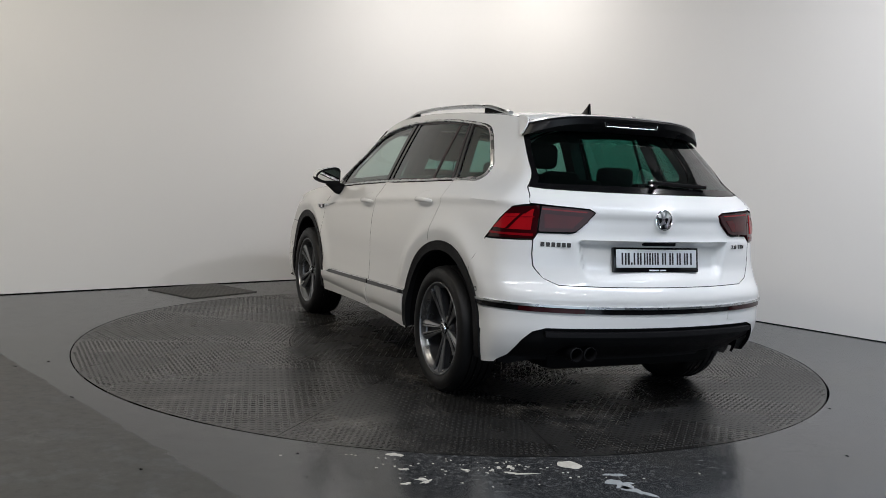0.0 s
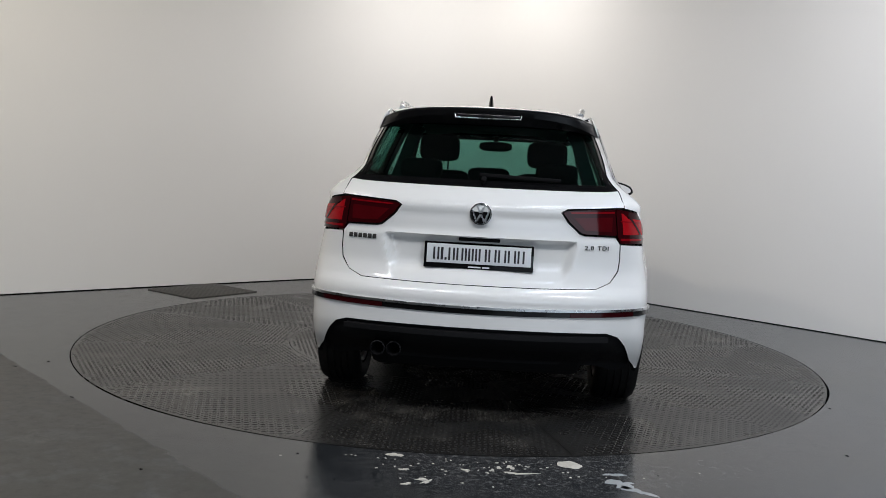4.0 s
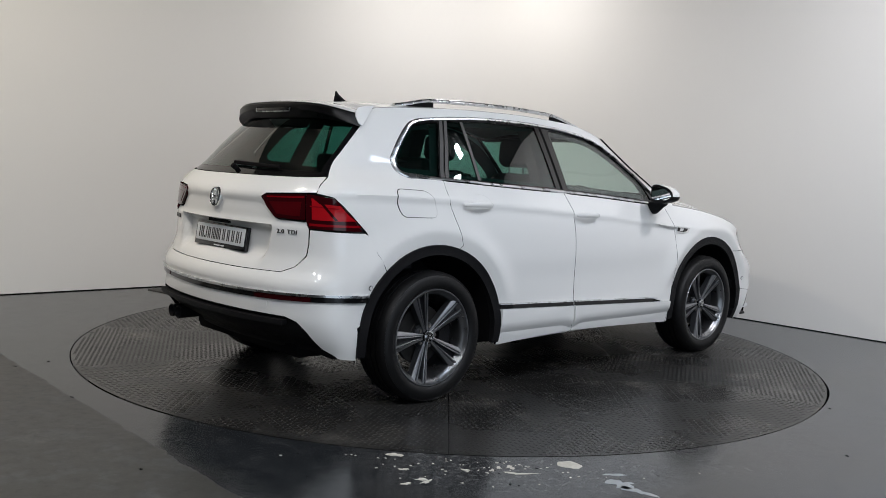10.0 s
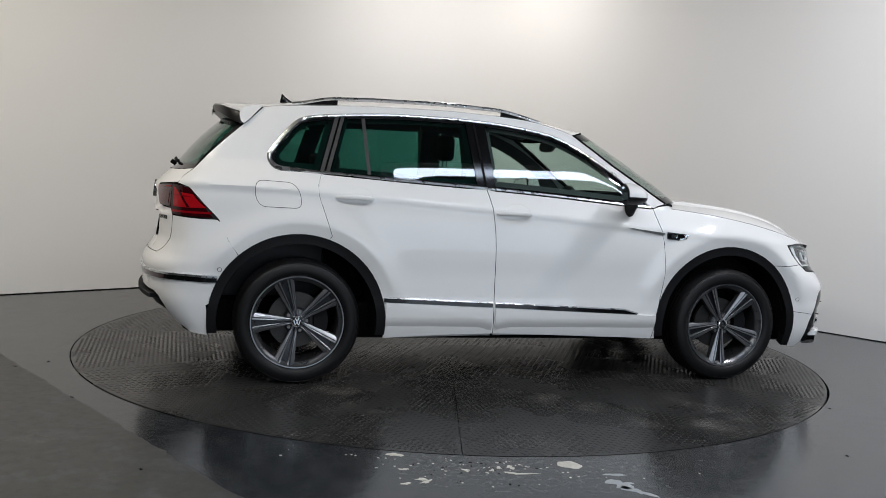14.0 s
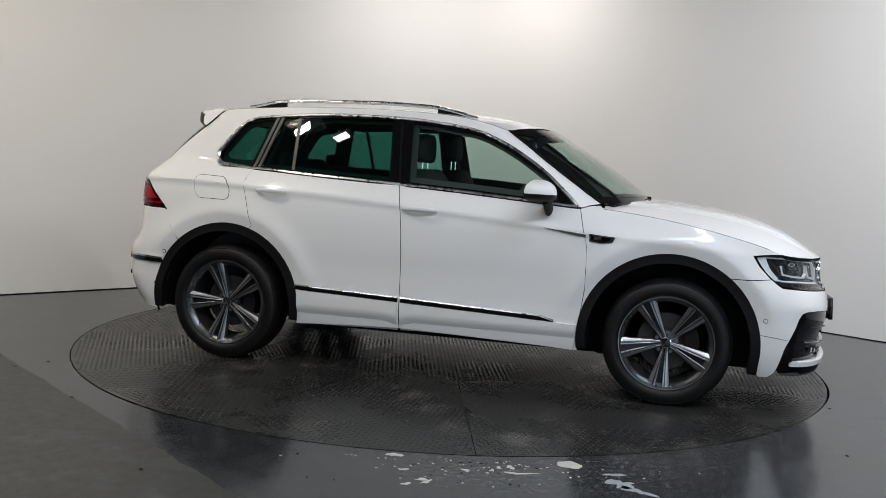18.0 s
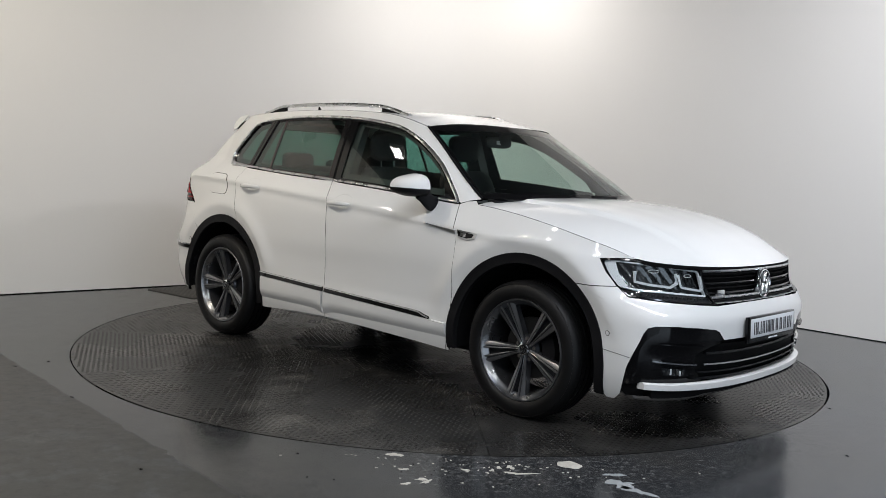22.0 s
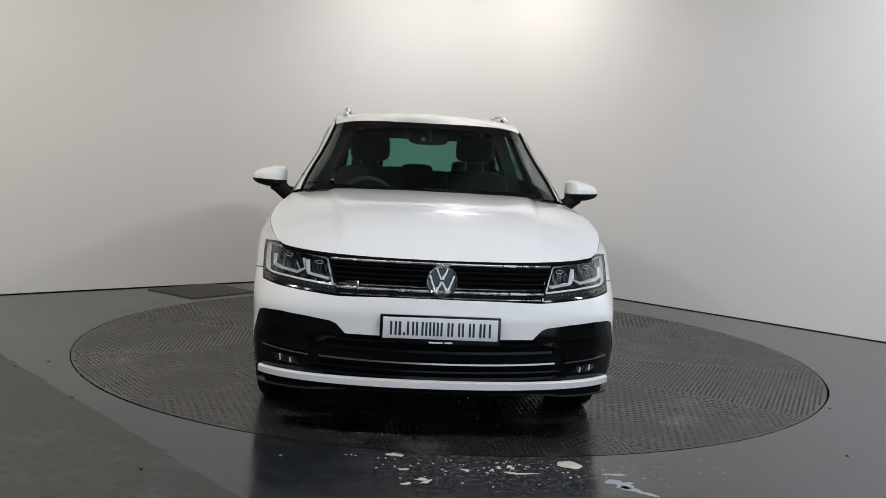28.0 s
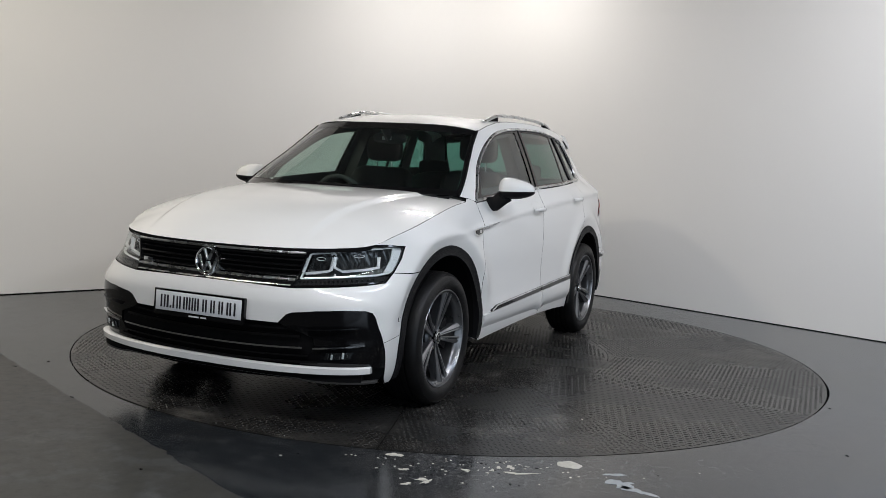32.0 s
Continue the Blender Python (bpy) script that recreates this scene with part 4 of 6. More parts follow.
            vs.append([bm.verts.new((x, sgn * (ry(x) + dy), zz)) for dy, zz in ((-0.012, rail_z(x)), (0.012, rail_z(x)), (0.014, ROOF_Z(x) - 0.01), (-0.014, ROOF_Z(x) - 0.004))])
        for a, b in zip(vs, vs[1:]):
            for i in range(4):
                bm.faces.new((a[i], a[(i + 1) % 4], b[(i + 1) % 4], b[i]))
        bm.faces.new(vs[0])
        bm.faces.new(vs[-1][::-1])
        part("rail_foot", bm, MATT_BLACK, rail, "black rail foot")
    # door mirror: a swept housing, white above and black below, with its glass
    mir = new("door_mirror")
    mir.parent = car
    sweep = radians(14)
    def place(u, d, z):
        return Vector((0.590 - u * math.sin(sweep) + d * math.cos(sweep), sgn * (0.862 + u * math.cos(sweep) + d * math.sin(sweep)), z))
    top_z = knots((0.0, 1.190), (0.015, 1.208), (0.05, 1.214), (0.10, 1.206), (0.155, 1.192), (0.192, 1.172), (0.206, 1.152))
    low_z = knots((0.0, 1.096), (0.03, 1.086), (0.09, 1.086), (0.15, 1.096), (0.195, 1.114), (0.206, 1.124))
    deep_d = knots((0.0, 0.085), (0.03, 0.118), (0.09, 0.124), (0.145, 0.106), (0.192, 0.064), (0.206, 0.024))
    split = lambda u: 1.130 + 0.030 * u
    us = [0.206 * i / 22 for i in range(23)]
    def shell(nm, mat, ztop, lab):
        bm = shape()
        rings = []
        for u in us:
            z0, z1, d = split(u), ztop(u), deep_d(u)
            ring = []
            for j in range(11):
                f = math.pi / 2 * j / 10
                ring.append(bm.verts.new(place(u, d * math.cos(f) ** 0.75, z0 + (z1 - z0) * math.sin(f) ** 0.85)))
            ring.append(bm.verts.new(place(u, -0.006, z1)))
            ring.append(bm.verts.new(place(u, -0.006, z0)))
            rings.append(ring)
        for p, q in zip(rings, rings[1:]):
            for j in range(len(p)):
                k = (j + 1) % len(p)
                bm.faces.new((p[j], p[k], q[k], q[j]))
        bm.faces.new(rings[0])
        bm.faces.new(rings[-1][::-1])
        return part(nm, bm, mat, mir, lab)
    shell("mirror_cap", PAINT, top_z, "white painted cap")
    shell("mirror_base", PLASTIC, low_z, "black lower housing")
    face = [(u, top_z(u) - 0.004) for u in us] + [(u, low_z(u) + 0.004) for u in us[::-1]]
    panel("mirror_bezel", face, lambda u, z: tuple(place(u, -0.010, z)), PLASTIC, mir, "black bezel", gap=0.0, depth=0.004, step=0.03, centre=(0.62, sgn * 0.95, 1.15))
    panel("mirror_glass", inset(face, 0.012), lambda u, z: tuple(place(u, -0.013 + 0.10 * (1.2 - z) - 0.006, z)), MIRROR, mir, "silvered mirror glass", gap=0.0, depth=0.0, step=0.03, centre=(0.62, sgn * 0.95, 1.15))
    bm = shape()
    add_sweep(bm, [(0.645, sgn * 0.80, 1.046), (0.645, sgn * 0.855, 1.054), (0.640, sgn * 0.90, 1.094), (0.635, sgn * 0.93, 1.113)], oval(0.044, 0.022, 14), up=(1, 0, 0), scale=lambda t: 1.0)
    part("mirror_foot", bm, PLASTIC, mir, "black plastic foot")
    # dark trim round the windows inside
    panel("window_trim", inset(DLO, -0.02), flank(sgn, True, -0.045), TRIM, car, "dark trim round the windows", gap=0.0, depth=0.0, holes=[inset(g, 0.034) for g in (g_front, g_rear, g_quarter)], step=0.06)
    # lamp clusters at the rear: outer half on the quarter
    return door, rdoor


def build_top():
    # bonnet
    gap = spline(HOOD_GAP, 6)
    ze = knots((0.95, 1.066), (1.1, 1.052), (1.3, 1.026), (1.5, 0.990), (1.7, 0.943), (1.82, 0.909), (1.918, 0.873), (2.05, 0.855), (2.2, 0.842))
    zc = knots((0.95, 1.120), (1.2, 1.112), (1.4, 1.098), (1.6, 1.074), (1.8, 1.034), (1.95, 0.983), (2.06, 0.925), (2.14, 0.875), (2.195, 0.842))
    def hood(x, y):
        z0 = ze(x)
        w = max(0.12, side_y(x, z0))
        k = min(1.0, abs(y) / w)
        z = z0 + (zc(x) - z0) * (1 - k ** 2.6)
        ridge = 0.46 + 0.12 * (2.1 - x) / 1.1
        fade = sstep(2.16, 1.9, x)
        z += fade * (0.013 * sstep(ridge + 0.016, ridge - 0.016, abs(y)) - 0.008 * sstep(ridge - 0.02, ridge - 0.32, abs(y)))
        return (x, y, z)
    front = [nose(p / 20 * 0.8, 0.845) for p in range(0, 21)]
    front = [(x + 0.004, y) for x, y, _ in front if y < 0.735]
    edge = [(x, side_y(x, z)) for x, z in gap[::-1]]
    scr = [(0.95, 0.70), (1.02, 0.62), (1.10, 0.45), (1.145, 0.22), (1.155, 0.0)]
    panel("bonnet", both2(front + edge + scr), hood, PAINT, car, label="white bonnet with two soft ridges", dark=MATT_BLACK, gap=0.0006, depth=0.02, step=0.016, centre=(1.4, 0, 0.3))
    bm = shape()
    add_sweep(bm, [(0.97 + 0.17 * (1 - (y / 0.70) ** 2), y, 1.088) for y in [-0.70 + 1.4 * i / 30 for i in range(31)]], [(-0.07, -0.02), (0.03, -0.02), (0.03, 0.0), (-0.07, 0.012)])
    part("scuttle_panel", bm, PLASTIC, car, "black plastic scuttle")
    # windscreen: black border and clear glass
    def scr_p(z):
        # p at the pillar edge for each height
        x = np.interp(z, [q[1] for q in SCREEN_EDGE[::-1]], [q[0] for q in SCREEN_EDGE[::-1]])
        lo, hi = 0.0, 1.0
        for _ in range(40):
            m = (lo + hi) / 2
            if glasshouse_front(m, z)[0] > x:
                lo = m
            else:
                hi = m
        return lo
    zs = [1.094 + (1.490 - 1.094) * i / 14 for i in range(15)]
    right = [(scr_p(z), z) for z in zs]
    top = [(right[-1][0] * t, 1.490 + 0.028 * (1 - t * t)) for t in (0.8, 0.6, 0.4, 0.2, 0.0)]
    bot = [(right[0][0] * t, 1.095 + 0.004 * (1 - t * t)) for t in (0.0, 0.2, 0.4, 0.6, 0.8)]
    outer = both2(bot + right + top)
    inner = inset(outer, 0.035)
    panel("windscreen_border", outer, glasshouse_front, GLOSS_BLACK, car, "black ceramic windscreen border", depth=0.01, holes=[inset(inner, 0.001)], step=0.05, centre=(0.2, 0, 1.0))
    panel("windscreen", inner, glasshouse_front, GLASS_CLEAR, car, "clear windscreen", depth=0.0, gap=0.0, step=0.05, lift=0.001, centre=(0.2, 0, 1.0))
    for s in (1, -1):
        bm = shape()
        add_sweep(bm, [Vector(glasshouse_front(s * p, z)) + Vector((0.002, s * 0.002, 0.002)) for p, z in right], oval(0.007, 0.006, 8))
        part("screen_seal", bm, MATT_BLACK, car, "black rubber screen seal")
    # roof
    rc = knots((-1.66, 1.575), (-1.47, 1.600), (-1.0, 1.615), (-0.5, 1.618), (0.0, 1.606), (0.2, 1.592), (0.35, 1.568), (0.45, 1.543), (0.51, 1.526), (0.57, 1.508))
    def roof(x, y):
        z0 = ROOF_Z(x)
        w = max(0.2, side_y(min(x, 0.345), z0, True))
        return (x, y, z0 + (rc(x) - z0) * (1 - min(1.2, abs(y) / w) ** 2.4))
    fr = [(glasshouse_front(p, z)[0] - 0.004, glasshouse_front(p, z)[1]) for p, z in reversed(top)] + [(0.345, side_y(0.345, 1.490, True))]
    eg = [(x, side_y(x, ROOF_Z(x), True)) for x in [0.33 - 1.87 * i / 40 for i in range(41)]]
    panel("roof", both2(fr + eg + [(-1.60, 0.5), (-1.625, 0.25), (-1.63, 0.0)]), roof, PAINT, car, label="white roof", dark=MATT_BLACK, depth=0.015, centre=(-0.5, 0, 1.0), step=0.04)
    # antenna fin
    bm = shape()
    prof = [(-0.058, 0.0, 0.016), (-0.052, 0.022, 0.013), (-0.046, 0.050, 0.009), (-0.044, 0.066, 0.004)]
    rings = []
    for k, (xb, h, w) in enumerate(prof):
        xf = [0.062, 0.020, -0.022, -0.036][k]
        rings.append([bm.verts.new((-1.365 + (xb + xf) / 2 + (xf - xb) / 2 * math.cos(2 * math.pi * i / 16), w * math.sin(2 * math.pi * i / 16), rc(-1.4) + h - 0.004)) for i in range(16)])
    for p, q in zip(rings, rings[1:]):
        for i in range(16):
            bm.faces.new((p[i], p[(i + 1) % 16], q[(i + 1) % 16], q[i]))
    bm.faces.new(rings[-1])
    part("roof_antenna", bm, GLOSS_BLACK, car, "black shark-fin antenna")
    # wipers at the foot of the screen
    for s in (1, -1):
        bm = shape()
        y0 = 0.55 if s > 0 else -0.1
        pts = [(XFG(1.115) - 0.26 * ((y0 - 0.60 * t) / 0.7) ** 2 - 0.005 + 0.012, y0 - 0.60 * t, 1.112 + 0.014 * t) for t in [i / 14 for i in range(15)]]
        add_sweep(bm, pts, oval(0.010, 0.008, 8))
        part("windscreen_wiper", bm, MATT_BLACK, car, "black windscreen wiper")
    return roof


def both2(pts):
    """Closes a half outline whose second number (or p) is mirrored: points (x, y) with y from 0 back to 0, or (p, z)."""
    if abs(pts[0][0]) < 1e-6:
        return list(pts) + [(-p[0], p[1]) for p in reversed(pts) if abs(p[0]) > 1e-6]
    return list(pts) + [(p[0], -p[1]) for p in reversed(pts) if abs(p[1]) > 1e-6]


def badge_round(name, parent, centre, normal, r, seg=40):
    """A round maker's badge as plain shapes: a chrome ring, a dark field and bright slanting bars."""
    n = Vector(normal).normalized()
    m = Matrix.Translation(centre) @ n.to_track_quat("Y", "Z").to_matrix().to_4x4()
    bm = shape()
    add_lathe(bm, [(r * 0.84, -0.004), (r * 0.84, 0.008), (r * 0.90, 0.012), (r * 0.97, 0.010), (r, 0.0), (r, -0.012)], seg, m)
    ring = part(name, bm, CHROME, parent, "round chrome badge")
    bm = shape()
    add_disc(bm, r * 0.85, 0.001, seg, m)
    part("badge_field", bm, GLOSS_BLACK, ring)
    for x0, z0, x1, z1 in ((-0.34, 0.76, -0.05, 0.10), (0.34, 0.76, 0.05, 0.10), (-0.74, 0.34, -0.36, -0.70), (0.74, 0.34, 0.36, -0.70), (-0.36, -0.70, -0.02, -0.04), (0.36, -0.70, 0.02, -0.04)):
        bm = shape()
        a, b = Vector((x0 * r, 0.004, z0 * r)), Vector((x1 * r, 0.004, z1 * r))
        add_sweep(bm, [m @ a, m @ b], [(-r * 0.11, -0.003), (r * 0.11, -0.003), (r * 0.05, 0.006), (-r * 0.05, 0.006)], up=n)
        part("badge_bar", bm, SATIN, ring)
    return ring


def number_plate(parent, x, z, facing, tilt=0.0):
    """A plate in a dark holder; its writing is shown as plain bars."""
    m = Matrix.Translation((x, 0, z)) @ (pose(0, 0, 0, 0, tilt, 0) if facing > 0 else pose(0, 0, 0, 0, tilt, 180))
    bm = shape()
    add_box(bm, -0.012, 0.012, -0.268, 0.268, -0.066, 0.062, 0.004, m)
    holder = part("number_plate", bm, GLOSS_BLACK, parent, "white plate in a black holder")
    bm = shape()
    add_box(bm, 0.009, 0.0145, -0.255, 0.255, -0.042, 0.052, 0.002, m)
    part("plate_face", bm, PLATE, holder, "white reflective plate")
    widths = [0.034, 0.040, 0.040, 0.040, 0.040, 0.026, 0.026, 0.034, 0.032, 0.010, 0.012, 0.030]
    y = 0.5 * (sum(widths) + 0.0075 * (len(widths) - 1))
    for i, w in enumerate(widths):
        h0, h1 = (-0.027, -0.015) if i == 9 else (-0.027, 0.034)
        bm = shape()
        if i == 9 or w < 0.02:
            add_box(bm, 0.0140, 0.0158, y - w, y, h0, h1, 0, m)
        else:
            t = 0.0095
            add_box(bm, 0.0140, 0.0158, y - t, y, h0, h1, 0, m)
            add_box(bm, 0.0140, 0.0158, y - w, y - w + t, h0, h1, 0, m)
        part("plate_bar", bm, INK, holder, smooth=False)
        y -= w + 0.0075
    bm = shape()
    for a, b in ((0.055, 0.020), (0.012, -0.050)):
        add_box(bm, 0.0115, 0.0130, b, a, -0.060, -0.053, 0, m)
    part("holder_mark", bm, PLATE, holder, smooth=False)


def build_front():
    # bumper skin with openings for grille, lamps and intake
    HLO = on(nose, [("y", 0.505, 0.836), ("y", 0.62, 0.852), ("y", 0.761, 0.872), ("x", 1.82, 0.871), ("x", 1.767, 0.862), ("x", 1.803, 0.808), ("x", 1.866, 0.742),
                    ("x", 1.925, 0.701), ("y", 0.74, 0.688), ("y", 0.60, 0.677), ("y", 0.456, 0.667)])
    low_in = [("y", 0.001, 0.498), ("y", 0.422, 0.501), ("y", 0.462, 0.543), ("y", 0.49, 0.554), ("y", 0.60, 0.568), ("y", 0.72, 0.578), ("x", 2.066, 0.577), ("x", 2.038, 0.567), ("x", 2.022, 0.540),
              ("x", 1.996, 0.465), ("x", 1.957, 0.375), ("x", 1.935, 0.290), ("x", 1.975, 0.240), ("y", 0.60, 0.236), ("y", 0.54, 0.238), ("y", 0.001, 0.245)]
    lower = on(nose, low_in)
    top_edge = [(0.0, 0.672)] + on(nose, [("y", 0.25, 0.671), ("y", 0.456, 0.665), ("y", 0.60, 0.675), ("y", 0.74, 0.686), ("x", 1.924, 0.698), ("x", 1.866, 0.7412), ("x", 1.76, 0.7342), ("x", 1.653, 0.7322)])
    arch_pts = [(at_x(nose, x, z), z) for x, z in arc(HUB_X, HUB_Z, ARCH_R, 50, -14, 24)] + [(at_x(nose, 1.835, 0.205), 0.205)]
    under = on(nose, [("x", 1.88, 0.206), ("x", 1.918, 0.240)])
    # skin: runs from the middle over the top, down the arch, and back along the intake's edge
    k = [i for i, q in enumerate(low_in) if q[:2] == ("x", 1.935)][0]
    cut = lower[:k + 1]
    panel("front_bumper", both2(top_edge + arch_pts + under + cut[::-1][:-1] + [(0.0, 0.498)]), nose, PAINT, car, label="white painted front bumper", dark=MATT_BLACK, step=0.017, gap=0.0015, depth=0.02)
    # seam across the bumper corner
    for s in (1, -1):
        cutline = on(nose, [("x", 1.826, 0.442), ("x", 1.972, 0.424), ("x", 1.972, 0.4215), ("x", 1.826, 0.4395)])
        panel("bumper_seam", [(s * p, z) for p, z in cutline], nose, DARK_TRIM, car, gap=0.0, depth=0.002, lift=0.0008, step=0.03)
    # intake: black lattice set back
    back = lambda p, z: tuple(Vector(nose(p, z)) + Vector((-0.035, 0, 0)))
    panel("intake_backing", both2([(0.0, 0.498)] + lower[1:-1] + [(0.0, 0.218)]), back, MATT_BLACK, car, "black intake", depth=0.0, gap=-0.004, step=0.04)
    # corner fins in gloss black with the fog lamps
    for s in (1, -1):
        fin = on(nose, low_in[1:12] + [("y", 0.78, 0.310), ("y", 0.50, 0.298), ("y", 0.585, 0.395), ("y", 0.575, 0.44), ("y", 0.46, 0.478)])
        fin = [(p, z) for p, z, *_ in fin]
        fin_s = [(s * p, z) for p, z in fin]
        def fin_surf(p, z):
            x, y, zz = nose(p, z)
            return (x - 0.004 - 0.018 * sstep(0.505, 0.46, z) * sstep(0.86, 0.8, abs(y)), y, zz)
        f = panel("intake_corner", fin_s, fin_surf, GLOSS_BLACK, car, "gloss black corner intake", depth=0.03, gap=0.002)
        bar = on(nose, [("y", 0.585, 0.388), ("y", 0.80, 0.412), ("y", 0.80, 0.420), ("y", 0.585, 0.395)])
        panel("chrome_bar", [(s * p, z) for p, z in bar], lambda p, z: tuple(Vector(nose(p, z)) + Vector((-0.004, 0, 0))), CHROME, f, depth=0.012, gap=0.0)
        bar = on(nose, [("y", 0.56, 0.478), ("y", 0.78, 0.495), ("y", 0.78, 0.500), ("y", 0.56, 0.482)])
        panel("intake_fin", [(s * p, z) for p, z in bar], lambda p, z: tuple(Vector(nose(p, z)) + Vector((0.003, 0, 0))), GLOSS_BLACK, f, depth=0.02, gap=0.0)
        fog = on(nose, [("y", 0.628, 0.338), ("y", 0.735, 0.346), ("y", 0.752, 0.380), ("y", 0.640, 0.374)])
        panel("fog_lamp_bowl", [(s * p, z) for p, z in fog], lambda p, z: tuple(Vector(nose(p, z)) + Vector((-0.018, 0, 0))), LAMP_DARK, f, "fog lamp reflector", depth=0.0, gap=0.0, step=0.02)
        for i, (y0, z0, z1) in enumerate(((0.648, 0.350, 0.372), (0.664, 0.344, 0.366), (0.680, 0.352, 0.376), (0.696, 0.346, 0.364), (0.712, 0.350, 0.378), (0.727, 0.356, 0.372))):
            bm = shape()
            add_sweep(bm, [Vector(nose(at_y(nose, s * (y0 + 0.004 * k), zz), zz)) + Vector((-0.010, 0, 0)) for k, zz in ((0, z0), (1, z1))], [(-0.004, -0.003), (0.004, -0.003), (0.003, 0.003), (-0.003, 0.003)], up=(1, 0, 0))
            part("fog_facet", bm, SILVER if i % 3 == 1 else LAMP_MID, f)
        panel("fog_lamp", [(s * p, z) for p, z in fog], lambda p, z: tuple(Vector(nose(p, z)) + Vector((-0.003, 0, 0))), LENS, f, "clear fog lamp", depth=0.0, gap=0.0)
    # bright bar and slats across the middle
    for nm, z0, h, mat, dx, yy in (("chrome_bar", 0.378, 0.008, CHROME, -0.010, 0.535), ("intake_slat", 0.430, 0.012, GLOSS_BLACK, -0.022, 0.52), ("intake_slat", 0.468, 0.012, MATT_BLACK, -0.024, 0.48),
                                    ("intake_slat", 0.340, 0.008, GLOSS_BLACK, -0.014, 0.56), ("intake_slat", 0.310, 0.012, GLOSS_BLACK, -0.014, 0.60)):
        bm = shape()
        pts = []
        for i in range(41):
            y = -yy + 2 * yy * i / 40
            zz = z0 + 0.014 * (abs(y) / 0.55) ** 2
            pts.append(Vector(nose(at_y(nose, y, zz), zz)) + Vector((dx, 0, 0)))
        add_sweep(bm, pts, [(-0.012, -h / 2), (0.006, -h / 2), (0.006, h / 2), (-0.012, h / 2)])
        part(nm, bm, mat, car)
    # white blade and black lip
    def blade(nm, mat, f0, f1, dx, lab, ym):
        bm = shape()
        rows = []
        for i in range(61):
            y = -ym + 2 * ym * i / 60
            a = abs(y) / 0.83
            zt, zb = f0(a), f1(a)
            p0 = Vector(nose(at_y(nose, y, 0.30), 0.30))
            n = Vector((1, 0.35 * math.copysign(a ** 4, y), 0)).normalized()
            q = p0 + n * dx
            rows.append([bm.verts.new(q + n * 0.0 + Vector((0, 0, zt - 0.30))), bm.verts.new(q + n * 0.016 + Vector((0, 0, zt - 0.307))), bm.verts.new(q + n * 0.014 + Vector((0, 0, zb - 0.295))),
                         bm.verts.new(q - n * 0.03 + Vector((0, 0, zb - 0.30))), bm.verts.new(q - n * 0.05 + Vector((0, 0, zt - 0.31)))])
        for a, b in zip(rows, rows[1:]):
            for j in range(5):
                bm.faces.new((a[j], a[(j + 1) % 5], b[(j + 1) % 5], b[j]))
        bm.faces.new(rows[0])
        bm.faces.new(rows[-1][::-1])
        part(nm, bm, mat, car, lab)
    blade("bumper_blade", PAINT, lambda a: 0.303 + 0.010 * a ** 2, lambda a: 0.262 + 0.014 * a ** 2, 0.004, "white blade along the lower bumper", 0.815)
    blade("lip_slot", MATT_BLACK, lambda a: 0.275 + 0.012 * a ** 2, lambda a: 0.240 - 0.010 * a ** 2, -0.014, "black slot under the blade", 0.785)
    blade("front_lip", DARK_TRIM, lambda a: 0.254 - 0.010 * sstep(0.60, 0.72, a), lambda a: 0.241 - 0.017 * sstep(0.45, 0.8, a), -0.014, "dark grey front lip", 0.830)
    # grille
    grille = [(0.0, 0.673)] + on(nose, [("y", 0.2, 0.673), ("y", 0.456, 0.668), ("y", 0.47, 0.70), ("y", 0.505, 0.832), ("y", 0.25, 0.838)]) + [(0.0, 0.838)]
    gb = panel("grille", both2(grille), lambda p, z: tuple(Vector(nose(p, z)) + Vector((-0.030, 0, 0))), MATT_BLACK, car, "black radiator grille", depth=0.0, gap=-0.006, step=0.05)
    for z0, h, mat, dx, yy in ((0.826, 0.011, SATIN, 0.003, 0.500), (0.812, 0.012, MATT_BLACK, -0.006, 0.498), (0.790, 0.008, MATT_BLACK, -0.012, 0.492), (0.766, 0.010, GLOSS_BLACK, -0.006, 0.486), (0.742, 0.008, MATT_BLACK, -0.012, 0.482),
                              (0.720, 0.010, GLOSS_BLACK, -0.006, 0.474), (0.702, 0.011, SATIN, 0.003, 0.470), (0.686, 0.012, MATT_BLACK, -0.006, 0.466), (0.676, 0.004, SATIN, -0.002, 0.456)):
        bm = shape()
        pts = [Vector(nose(at_y(nose, -yy + 2 * yy * i / 40, z0), z0)) + Vector((dx, 0, 0.0)) for i in range(41)]
        add_sweep(bm, pts, [(-0.02, -h / 2), (0.002, -h / 2), (0.004, 0), (0.002, h / 2), (-0.02, h / 2)])
        part("grille_bar", bm, mat, gb)
    bm = shape()
    q = Vector(nose(at_y(nose, -0.40, 0.722), 0.722))
    add_box(bm, -0.004, 0.006, -0.032, 0.032, -0.014, 0.014, 0.002, Matrix.Translation(q + Vector((0.004, 0, 0))) @ pose(0, 0, 0, 0, 0, -8))
    part("grille_badge", bm, CHROME, gb, "small chrome badge")
    badge_round("front_badge", car, (2.203, 0, 0.751), (1, 0, 0.06), 0.073)
    number_plate(car, 2.262, 0.541, 1, -3)
    # headlamps
    for s in (1, -1):
        o = fillet([(s * p, z) for p, z in HLO], 0.012)
        lamp = panel("headlamp", o, nose, MATT_BLACK, car, "headlamp with black bezel and clear lens", depth=-0.05, gap=0.0, step=0.04, lift=-0.053)
        panel("lens", o, nose, LENS, lamp, "clear lens", depth=0.0, gap=0.003)
        edge = inset(o, 0.009)
